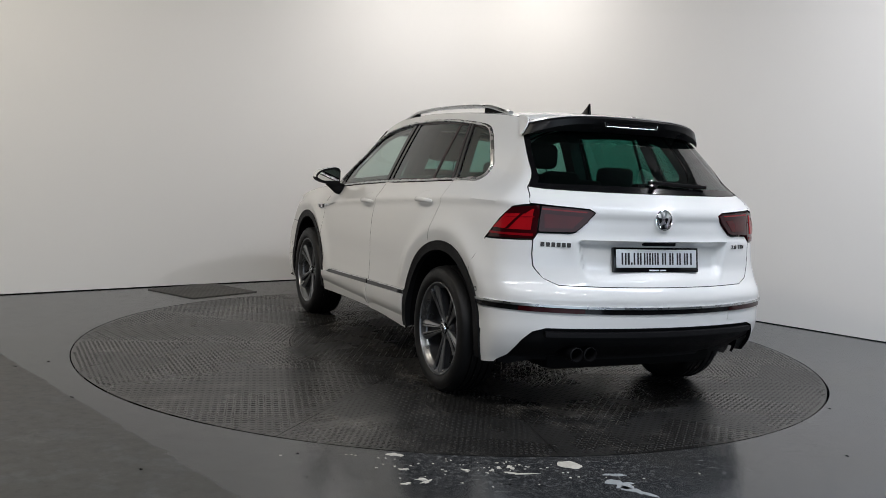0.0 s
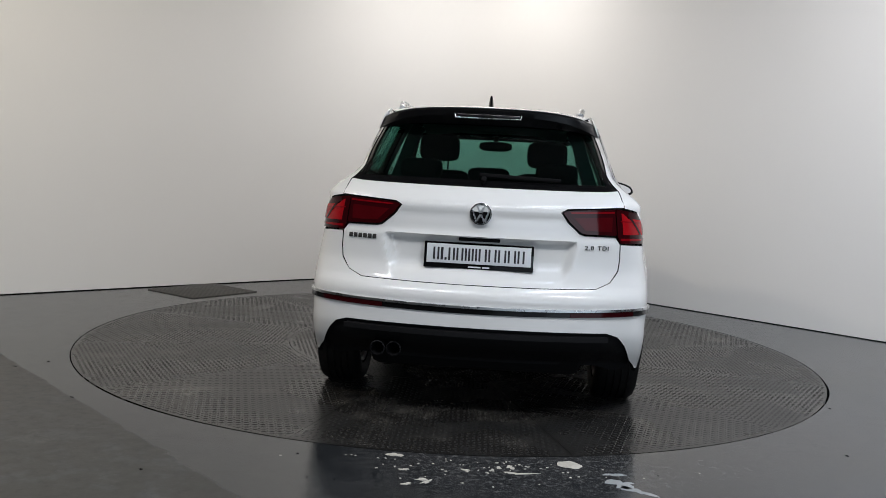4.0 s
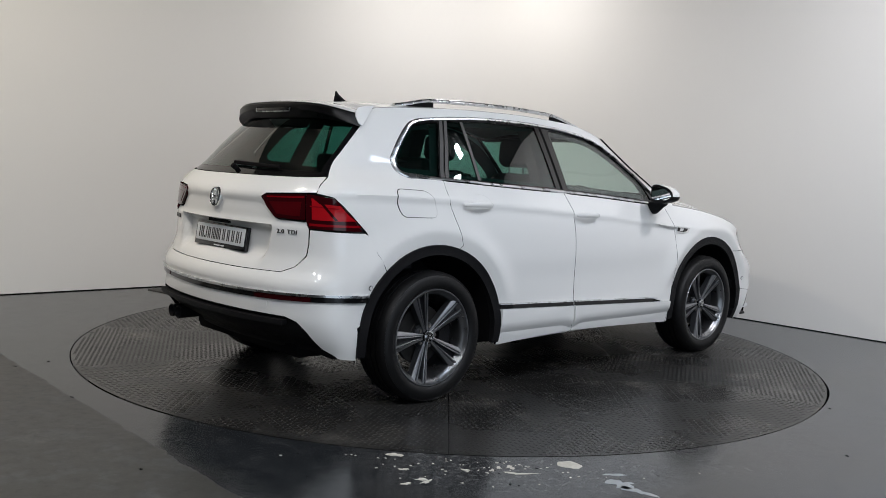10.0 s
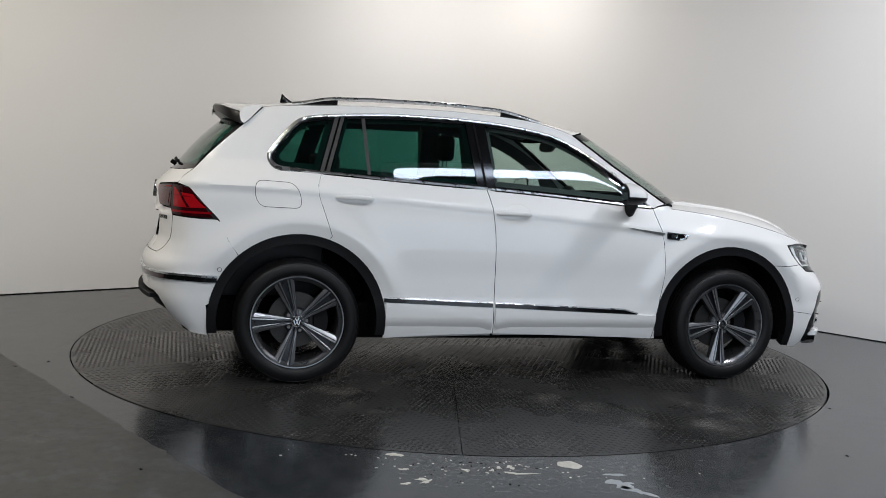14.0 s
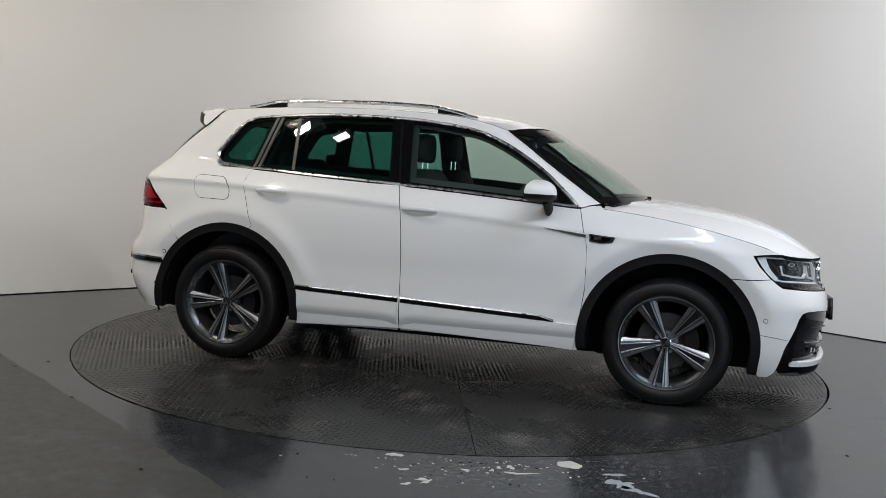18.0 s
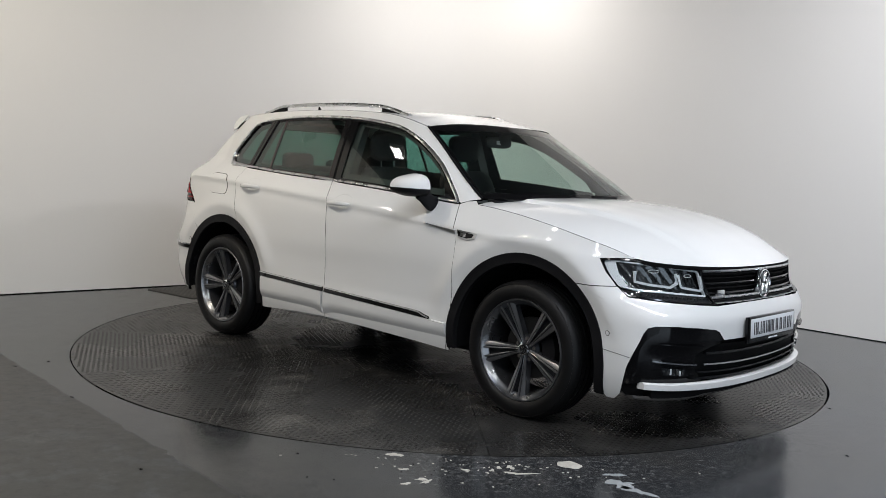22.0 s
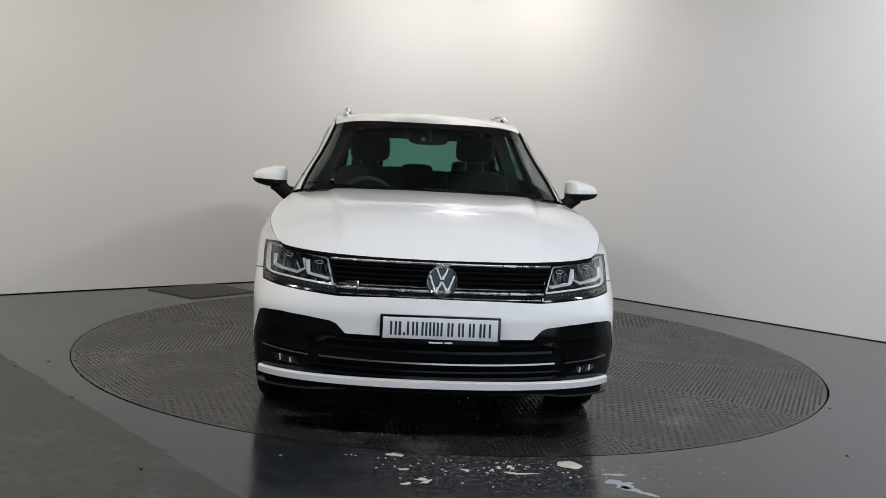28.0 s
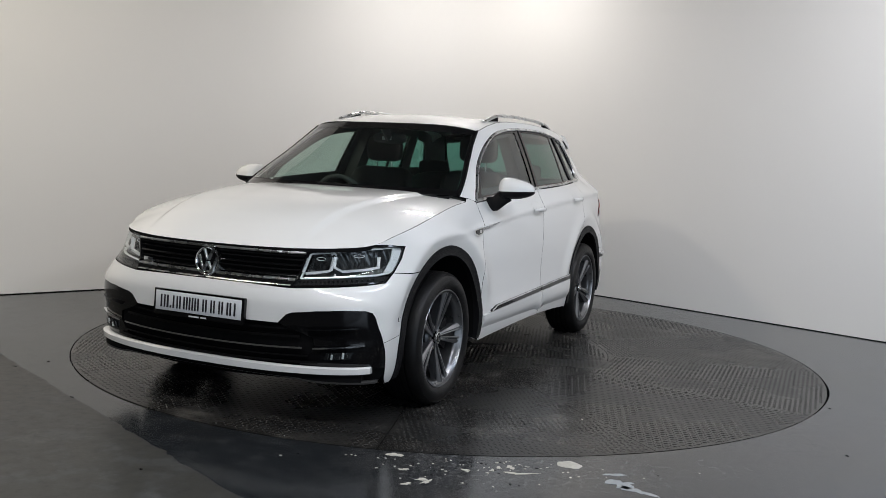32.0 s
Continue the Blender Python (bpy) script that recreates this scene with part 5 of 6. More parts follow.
        panel("lamp_rim", o, nose, GLOSS_BLACK, lamp, depth=0.01, gap=0.001, lift=0.001, holes=[edge])
        def in_lamp(y, z, dx):
            return Vector(nose(at_y(nose, s * y, z), z)) + Vector((dx, 0, 0))
        # lower indicator strip of small cells
        blk = on(nose, [("y", 0.464, 0.672), ("y", 0.60, 0.682), ("y", 0.74, 0.693), ("x", 1.928, 0.706), ("x", 1.885, 0.728), ("y", 0.72, 0.722), ("y", 0.58, 0.710), ("y", 0.470, 0.700)])
        panel("indicator_strip", [(s * p, z) for p, z in blk], lambda p, z: tuple(Vector(nose(p, z)) + Vector((-0.012, 0, 0))), PLASTIC, lamp, "black ribbed indicator strip", depth=0.02, gap=0.0)
        for i in range(17):
            y = 0.49 + 0.018 * i
            z = 0.692 + 0.10 * (y - 0.47) ** 1.3
            bm = shape()
            q = in_lamp(y, z, -0.008)
            add_box(bm, -0.003, 0.002, -0.005, 0.005, -0.005, 0.005, 0.0015, Matrix.Translation(q))
            part("indicator_cell", bm, LAMP_DARK, lamp)
        # bright frame round the upper part of the lamp
        upper = [(s * p, z) for p, z in on(nose, [("y", 0.516, 0.826), ("y", 0.62, 0.841), ("y", 0.755, 0.861), ("x", 1.83, 0.864), ("x", 1.779, 0.856), ("x", 1.811, 0.807), ("x", 1.872, 0.744),
                                                  ("y", 0.79, 0.733), ("y", 0.70, 0.727), ("y", 0.58, 0.716), ("y", 0.482, 0.707)])]
        upper = fillet(upper, 0.014)
        panel("light_frame", upper, nose, SILVER, lamp, "bright frame round the lamp chambers", depth=0.012, gap=0.0, lift=-0.010, holes=[inset(upper, 0.0075)], step=0.03)
        panel("lamp_bowl", inset(upper, 0.004), lambda p, z: tuple(Vector(nose(p, z)) + Vector((-0.034 - 0.008 * abs(math.sin(p * 60 + z * 40)), 0, 0))), LAMP_MID, lamp, "grey faceted bowl", depth=0.0, gap=0.0, step=0.012)
        # wide bright guide up the outer edge
        side_g = on(nose, [("x", 1.784, 0.853), ("x", 1.832, 0.858), ("x", 1.856, 0.805), ("x", 1.908, 0.748), ("x", 1.876, 0.744), ("x", 1.815, 0.806)])
        panel("light_guide", [(s * p, z) for p, z in side_g], nose, SILVER, lamp, "bright running-light guide", depth=0.006, gap=0.0, lift=-0.009, step=0.02)
        # two smoked chambers, each cupped by a bright guide, with small bulbs and ribs inside
        for cup, ring_y, ring_z in (([(0.612, 0.806), (0.606, 0.752), (0.598, 0.746), (0.505, 0.731), (0.486, 0.741), (0.505, 0.800)], 0.555, 0.800),
                                    ([(0.768, 0.815), (0.775, 0.768), (0.737, 0.757), (0.655, 0.747), (0.620, 0.766), (0.622, 0.812)], 0.700, 0.818)):
            lo_y, hi_y = min(q[0] for q in cup), max(q[0] for q in cup)
            bowl = on(nose, [("y", y, z) for y, z in cup] + [("y", lo_y + 0.03, 0.826), ("y", hi_y - 0.02, 0.846)])
            panel("reflector", [(s * p, z) for p, z in bowl], lambda p, z: tuple(Vector(nose(p, z)) + Vector((-0.042 - 0.010 * math.cos((z - 0.78) * 60) - 0.008 * abs(math.sin(p * 45)), 0, 0))), LAMP_DARK, lamp, "smoked reflector", depth=0.0, gap=0.002, step=0.012)
            bm = shape()
            add_sweep(bm, [in_lamp(y, z, -0.014) for y, z in cup], [(-0.012, -0.0052), (0.004, -0.0052), (0.004, 0.0052), (-0.012, 0.0052)])
            part("light_guide", bm, SILVER, lamp, "bright running-light guide")
            bm = shape()
            loop = [in_lamp(ring_y + 0.019 * math.cos(2 * math.pi * i / 16), ring_z + 0.007 * math.sin(2 * math.pi * i / 16), -0.026) for i in range(17)]
            add_sweep(bm, loop, [(-0.0013, -0.0013), (0.0013, -0.0013), (0.0013, 0.0013), (-0.0013, 0.0013)], up=(1, 0.1, 0))
            part("lens_ring", bm, SILVER, lamp)
            for k in range(4):
                bm = shape()
                yy = ring_y - 0.032 + 0.020 * k
                add_sweep(bm, [in_lamp(yy + 0.004 * math.sin(k * 2.0), z, -0.032) for z in (0.756, 0.772, 0.790)], [(-0.004, -0.0018), (0.004, -0.0018), (0.004, 0.0018), (-0.004, 0.0018)], up=(1, 0, 0))
                part("reflector_rib", bm, LAMP_DARK, lamp)


def build_rear():
    T = tail
    # lamps
    outer_half = [("y", 0.660, 1.093), ("x", -2.03, 1.093), ("x", -1.945, 1.078), ("x", -1.86, 0.99), ("x", -1.785, 0.915), ("y", 0.80, 0.920), ("y", 0.690, 0.923), ("y", 0.672, 0.960)]
    inner_half = [("y", 0.656, 1.090), ("y", 0.52, 1.084), ("y", 0.42, 1.078), ("y", 0.394, 1.066), ("y", 0.43, 1.02), ("y", 0.488, 0.970), ("y", 0.51, 0.964), ("y", 0.668, 0.961)]
    gate_edge = [("y", 0.655, 1.155), ("y", 0.660, 1.100)]
    # upper tailgate
    side_gap = lambda z: at_y(T, np.interp(z, [0.70, 0.73, 0.785, 0.92, 0.96, 1.09, 1.183], [0.575, 0.641, 0.684, 0.690, 0.668, 0.658, 0.668]), z)
    gate = ([(0.0, 1.168)] + [(side_gap(1.168) * t, 1.168 + 0.008 * t * t) for t in (0.3, 0.6, 0.85)] + on(T, [("y", 0.672, 1.180), ("y", 0.687, 1.14), ("y", 0.700, 1.101), ("y", 0.66, 1.0985)])
            + on(T, [("y", 0.52, 1.090), ("y", 0.42, 1.084), ("y", 0.388, 1.066), ("y", 0.425, 1.015), ("y", 0.484, 0.964), ("y", 0.51, 0.957), ("y", 0.664, 0.954), ("y", 0.688, 0.920), ("y", 0.690, 0.85), ("y", 0.684, 0.79), ("y", 0.645, 0.733), ("y", 0.575, 0.702), ("y", 0.3, 0.697)]) + [(0.0, 0.696)])
    def gate_surf(p, z):
        x, y, zz = T(p, z)
        a = abs(y)
        w = 0.46 - 0.55 * max(0.0, 0.925 - z) * 0.45
        inx = sstep(w + 0.025, w - 0.025, a)
        d = 0.050 * sstep(0.932, 0.905, z) * sstep(0.715, 0.80, z) * inx
        d += 0.012 * sstep(1.052, 1.034, z) * sstep(0.925, 0.955, z)
        return (x + d, y, zz)
    panel("tailgate", both2(gate), gate_surf, PAINT, car, label="white tailgate with a recess for the plate", dark=MATT_BLACK, step=0.016, depth=0.02, gap=0.0010, centre=(-1.0, 0, 0.9))
    bm = shape()
    add_box(bm, -2.150, -2.125, -0.10, 0.10, 0.905, 0.925, 0.004)
    part("gate_handle", bm, MATT_BLACK, car, "black handle strip")
    # rear screen
    zs = [1.180, 1.225, 1.268, 1.341, 1.406, 1.468, 1.51, 1.54]
    edge_x = lambda z: np.interp(z, [1.183, 1.268, 1.341, 1.406, 1.468, 1.548], [-1.928, -1.833, -1.758, -1.688, -1.618, -1.536])
    rp = lambda z: at_x(T, edge_x(z), z)
    glass_out = [(0.0, 1.172)] + [(rp(1.18) * t, 1.172 + 0.008 * t * t) for t in (0.3, 0.6, 0.85)] + [(rp(z), z) for z in zs] + [(0.0, 1.54)]
    gi = [(0.0, 1.205)] + [(rp(1.21) * 0.9 * t, 1.205) for t in (0.3, 0.6, 0.85, 1.0)] + [(rp(z) * 0.88, z) for z in zs[1:-3]] + [(rp(1.485) * 0.86, 1.485), (0.0, 1.49)]
    gi = fillet(both2(gi), 0.03)
    panel("rear_screen_border", both2(glass_out), T, GLOSS_BLACK, car, "black border of the rear screen", depth=0.01, lift=-0.004, holes=[inset(gi, 0.001)], step=0.05, centre=(-1.0, 0, 1.0))
    panel("rear_screen", gi, T, GLASS_TINT, car, "dark tinted rear screen", depth=0.0, gap=0.0, step=0.05, lift=-0.0035, centre=(-1.0, 0, 1.0))
    # roof spoiler
    bm = shape()
    rows = []
    n = 44
    flare = lambda z: (0.566 - 0.42 * (z - 1.485)) / 0.565
    for t in [-1 + 2 * i / n for i in range(n + 1)]:
        a = abs(t)
        y = 0.565 * math.copysign(a ** 0.9, t)
        xt = -1.832 + 0.110 * a ** 3 + 0.048 * a ** 14
        zt = 1.572 - 0.022 * a ** 2 - 0.034 * a ** 6
        z_f = roof_at(-1.60, y)[2] - 0.010 * a ** 9 + 0.002
        fin = a ** 10
        under = 1.475 - 0.036 * a ** 4
        prof = [(-1.60, z_f), (-0.96 + 0.4 * (xt + 0.045), z_f * 0.66 + zt * 0.34 + 0.004), (xt + 0.045, zt + 0.003), (xt + 0.008, zt - 0.004), (xt, zt - 0.014), (xt + 0.006, zt - 0.042 - 0.030 * a ** 4), (xt + 0.055 - 0.040 * fin, under + 0.01), (-1.72 + 0.075 * fin, under + 0.02), (-1.62, under + 0.05)]
        rows.append([(x, y * flare(z), z) for x, z in prof])
    def skin(part_rows, nm, mat, par, lab):
        sk = shape()
        rr = [[sk.verts.new(v) for v in r] for r in part_rows]
        for a, b in zip(rr, rr[1:]):
            for j in range(len(a)):
                k = (j + 1) % len(a)
                sk.faces.new((a[j], a[k], b[k], b[j]))
        sk.faces.new(rr[0])
        sk.faces.new(rr[-1][::-1])
        return part(nm, sk, mat, par, lab)
    bm.free()
    sp = skin(rows, "roof_spoiler", SPOILER_BLACK, car, "black roof spoiler")
    top = [[(x, y * 0.992, z + 0.003) for x, y, z in r[:4]] + [(x + 0.01, y, z - 0.006) for x, y, z in r[3:0:-1]] for r in rows]
    skin(top, "spoiler_top", PAINT, sp, "white painted top of the spoiler")
    bm = shape()
    add_box(bm, -1.836, -1.806, -0.165, 0.165, 1.520, 1.538, 0.006)
    part("brake_light", bm, GLOSS_BLACK, sp, "dark high-level brake lamp")
    bm = shape()
    add_sweep(bm, [(-1.830, -0.172, 1.537), (-1.831, -0.168, 1.517), (-1.834, 0, 1.5155), (-1.831, 0.168, 1.517), (-1.830, 0.172, 1.537)], oval(0.003, 0.003, 6))
    part("brake_light_rim", bm, SATIN, sp)
    # white end caps of the spoiler
    for s in (1, -1):
        cap = [(-1.546, 1.562), (-1.632, 1.470), (-1.655, 1.450), (-1.673, 1.462), (-1.682, 1.500), (-1.676, 1.524), (-1.652, 1.546), (-1.60, 1.558)]
        panel("spoiler_cap", cap, lambda x, z, s=s: (x, s * (0.573 + 0.01 * (x + 1.62) - 0.42 * (z - 1.485)), z), PAINT, car, "white spoiler cap", depth=0.006, gap=0.0, step=0.02)
    # wiper on the rear screen
    bm = shape()
    pts = []
    for i in range(15):
        y = 0.02 - 0.40 * i / 14
        z = 1.222 - 0.012 * i / 14
        pts.append(Vector(T(at_y(T, y, z), z)) + Vector((-0.012, 0, 0.006)))
    add_sweep(bm, pts, oval(0.007, 0.010, 8))
    add_sweep(bm, [Vector((-2.045, 0.0, 1.195)), Vector((-2.072, -0.004, 1.212))], oval(0.014, 0.013, 10), up=(0, 1, 0))
    part("rear_wiper", bm, MATT_BLACK, car, "black rear wiper")
    # tail lamps
    for s in (1, -1):
        for nm, half_out, k in (("tail_lamp", outer_half, 0), ("tail_lamp", inner_half, 1)):
            o = fillet([(s * p, z) for p, z in on(T, half_out)], 0.010)
            lamp = panel(nm, o, T, RED_DARK, car, "red tail lamp with dark bands", depth=0.02, gap=0.002, lift=0.004, step=0.025)
            def patch(nm, pts, mat, lift, lab=""):
                panel(nm, [(s * p, z) for p, z in on(T, pts)], T, mat, lamp, lab, gap=0.0, depth=0.004, lift=lift, step=0.02)
            if k == 0:
                patch("lamp_band", [("y", 0.684, 1.074), ("x", -2.015, 1.073), ("x", -1.998, 1.047), ("x", -1.920, 1.040), ("x", -1.845, 0.968), ("y", 0.79, 0.966), ("y", 0.700, 0.968)], RED_GLOW, 0.007, "bright red light block")
                patch("lamp_rib", [("x", -2.000, 1.060), ("x", -1.990, 1.060), ("x", -1.934, 0.968), ("x", -1.948, 0.968)], RED_DARK, 0.009)
                patch("lamp_rib", [("y", 0.684, 1.036), ("x", -1.93, 1.028), ("x", -1.93, 1.022), ("y", 0.684, 1.030)], RED_LENS, 0.0085)
                patch("lamp_line", [("y", 0.690, 0.938), ("x", -1.818, 0.936), ("x", -1.822, 0.947), ("y", 0.690, 0.950)], RED_LENS, 0.006, "thin red light line")
            else:
                patch("lamp_core", [("y", 0.640, 1.052), ("y", 0.450, 1.042), ("y", 0.508, 0.984), ("y", 0.640, 0.980)], RED_MID, 0.006)
                patch("lamp_line", [("y", 0.650, 1.080), ("y", 0.430, 1.070), ("y", 0.436, 1.063), ("y", 0.650, 1.072)], RED_LENS, 0.006)
    # bumper
    top_edge = [(0.0, 0.6945)] + on(T, [("y", 0.3, 0.6955), ("y", 0.575, 0.7005), ("y", 0.646, 0.7315), ("y", 0.688, 0.788), ("y", 0.694, 0.85), ("y", 0.693, 0.918), ("x", -1.785, 0.909), ("x", -1.73, 0.80), ("x", -1.674, 0.716)])
    arch_pts = [(at_x(T, x, z), z) for x, z in arc(-HUB_X, HUB_Z, ARCH_R, 132, 192, 24)]
    under = on(T, [("x", -1.83, 0.272), ("x", -1.92, 0.285), ("x", -1.99, 0.335), ("y", 0.74, 0.42), ("y", 0.70, 0.468), ("y", 0.64, 0.488), ("y", 0.30, 0.490)]) + [(0.0, 0.490)]
    def bump_surf(p, z):
        x, y, zz = T(p, z)
        return (x - 0.012 * sstep(0.70, 0.66, z) * sstep(0.60, 0.63, z) * sstep(1.25, 0.9, abs(p)), y, zz)
    panel("rear_bumper", both2(top_edge + arch_pts + under), bump_surf, PAINT, car, label="white painted rear bumper", dark=MATT_BLACK, step=0.020, gap=0.0010, depth=0.02)
    zl = lambda y: 0.577 + 0.013 * (abs(y) / 0.8) ** 2
    def band(nm, y0, y1, h0, h1, mat, out, lab="", x_end=None):
        ys = [y0 + (y1 - y0) * i / 30 for i in range(31)]
        a = [(at_y(T, y, zl(y)), zl(y) + h0) for y in ys]
        b = [(at_y(T, y, zl(y)), zl(y) + h1) for y in ys]
        if x_end:
            xs = [-2.0 + (x_end + 2.0) * i / 8 for i in range(9)]
            zz = lambda x: 0.589 - 0.030 * (x + 2.0)
            a = [q for q in a if abs(q[0]) < at_x(T, -2.02, 0.59)] + [(at_x(T, x, 0.59), zz(x) + h0) for x in xs]
            b = [q for q in b if abs(q[0]) < at_x(T, -2.02, 0.59)] + [(at_x(T, x, 0.59), zz(x) + h1) for x in xs]
            return a, b
        return panel(nm, a + b[::-1], T, mat, car, lab, gap=0.0, depth=0.012, lift=out, step=0.03)
    a, b = band("", 0.0, 0.72, 0.021, 0.010, CHROME, 0, x_end=-1.785)
    panel("bumper_strip", both2(a + b[::-1]), T, SATIN, car, "chrome strip across the bumper", gap=0.0, depth=0.014, lift=0.014, step=0.03)
    a, b = band("", 0.0, 0.72, 0.010, -0.016, CHROME, 0, x_end=-1.785)
    panel("bumper_strip", both2(a + b[::-1]), T, GLOSS_BLACK, car, "dark band under the chrome strip", gap=0.0, depth=0.010, lift=0.007, step=0.03)
    for s in (1, -1):
        band("rear_reflector", s * 0.455, s * 0.765, 0.008, -0.016, RED_DARK, 0.010, "dark red reflector")
    # diffuser
    dif = [(0.0, 0.486)] + on(T, [("y", 0.30, 0.486), ("y", 0.64, 0.484), ("y", 0.70, 0.464), ("y", 0.74, 0.416), ("x", -1.99, 0.331), ("x", -1.93, 0.290), ("x", -2.0, 0.27), ("y", 0.6, 0.30)]) + [(0.0, 0.30)]
    panel("diffuser", both2(dif), lambda p, z: tuple(Vector(T(p, z)) + Vector((0.02 + 0.10 * sstep(0.42, 0.30, z), 0, 0))), PLASTIC, car, "black plastic diffuser", gap=-0.01, depth=0.03)
    bm = shape()
    add_sweep(bm, [Vector(T(at_y(T, y, 0.47), 0.47)) + Vector((0.005, 0, -0.01)) for y in [-0.64 + 1.28 * i / 30 for i in range(31)]], [(-0.03, -0.012), (0.012, -0.012), (0.012, 0.012), (-0.03, 0.012)])
    part("diffuser_lip", bm, PLASTIC, car)
    for y in (0.475, 0.395):
        bm = shape()
        m = Matrix.Translation((-2.10, y, 0.355)) @ pose(0, 0, 0, 0, 0, 90)
        add_lathe(bm, [(0.034, -0.14), (0.036, 0.06), (0.038, 0.065), (0.033, 0.068), (0.031, 0.06), (0.030, -0.10)], 28, m)
        part("exhaust_pipe", bm, PLASTIC, car, "dark twin exhaust tailpipe")
    # tow-eye cover
    sq = on(T, [("y", -0.455, 0.515), ("y", -0.53, 0.515), ("y", -0.53, 0.555), ("y", -0.455, 0.555)])
    panel("tow_cover", fillet(sq, 0.012), T, PAINT, car, gap=0.0, depth=0.003, lift=0.002, step=0.02)
    badge_round("rear_badge", car, (-2.160, 0, 1.040), (-1, 0, 0.12), 0.055)
    number_plate(car, -2.120, 0.832, -1, -8)
    # model writing as plain bars, engine size as figures
    for nm, y0, n, w in (("model_mark", 0.655, 6, 0.019),):
        for i in range(n):
            y = y0 - i * (w + 0.006)
            q = Vector(T(at_y(T, y, 0.900), 0.900))
            bm = shape()
            add_box(bm, -0.006, 0.004, -w, 0, -0.011, 0.011, 0.0015, Matrix.Translation(q) @ pose(0, 0, 0, 0, 8, -14))
            part(nm, bm, DULL_STEEL, car)
    # engine figures in chrome letters
    for word, y, size in (("2.0", -0.512, 0.030), ("TDI", -0.575, 0.030)):
        q = Vector(T(at_y(T, y, 0.890), 0.890))
        tx = (Vector(T(at_y(T, y - 0.05, 0.890), 0.890)) - q).normalized()
        tz = (Vector(T(at_y(T, y, 0.910), 0.910)) - q).normalized()
        tn = tx.cross(tz).normalized()
        cu = bpy.data.curves.new("engine_mark", "FONT")
        cu.body, cu.size, cu.extrude, cu.space_character = word, size, 0.002, 1.12
        tmp = bpy.data.objects.new("engine_mark", cu)
        me = bpy.data.meshes.new_from_object(tmp)
        bpy.data.objects.remove(tmp)
        m = Matrix((tx * 1.18, tz, tn)).transposed().to_4x4()
        m.translation = q + tn * 0.0035
        me.transform(m)
        me.materials.append(DULL_STEEL)
        new("engine_mark", me).parent = car


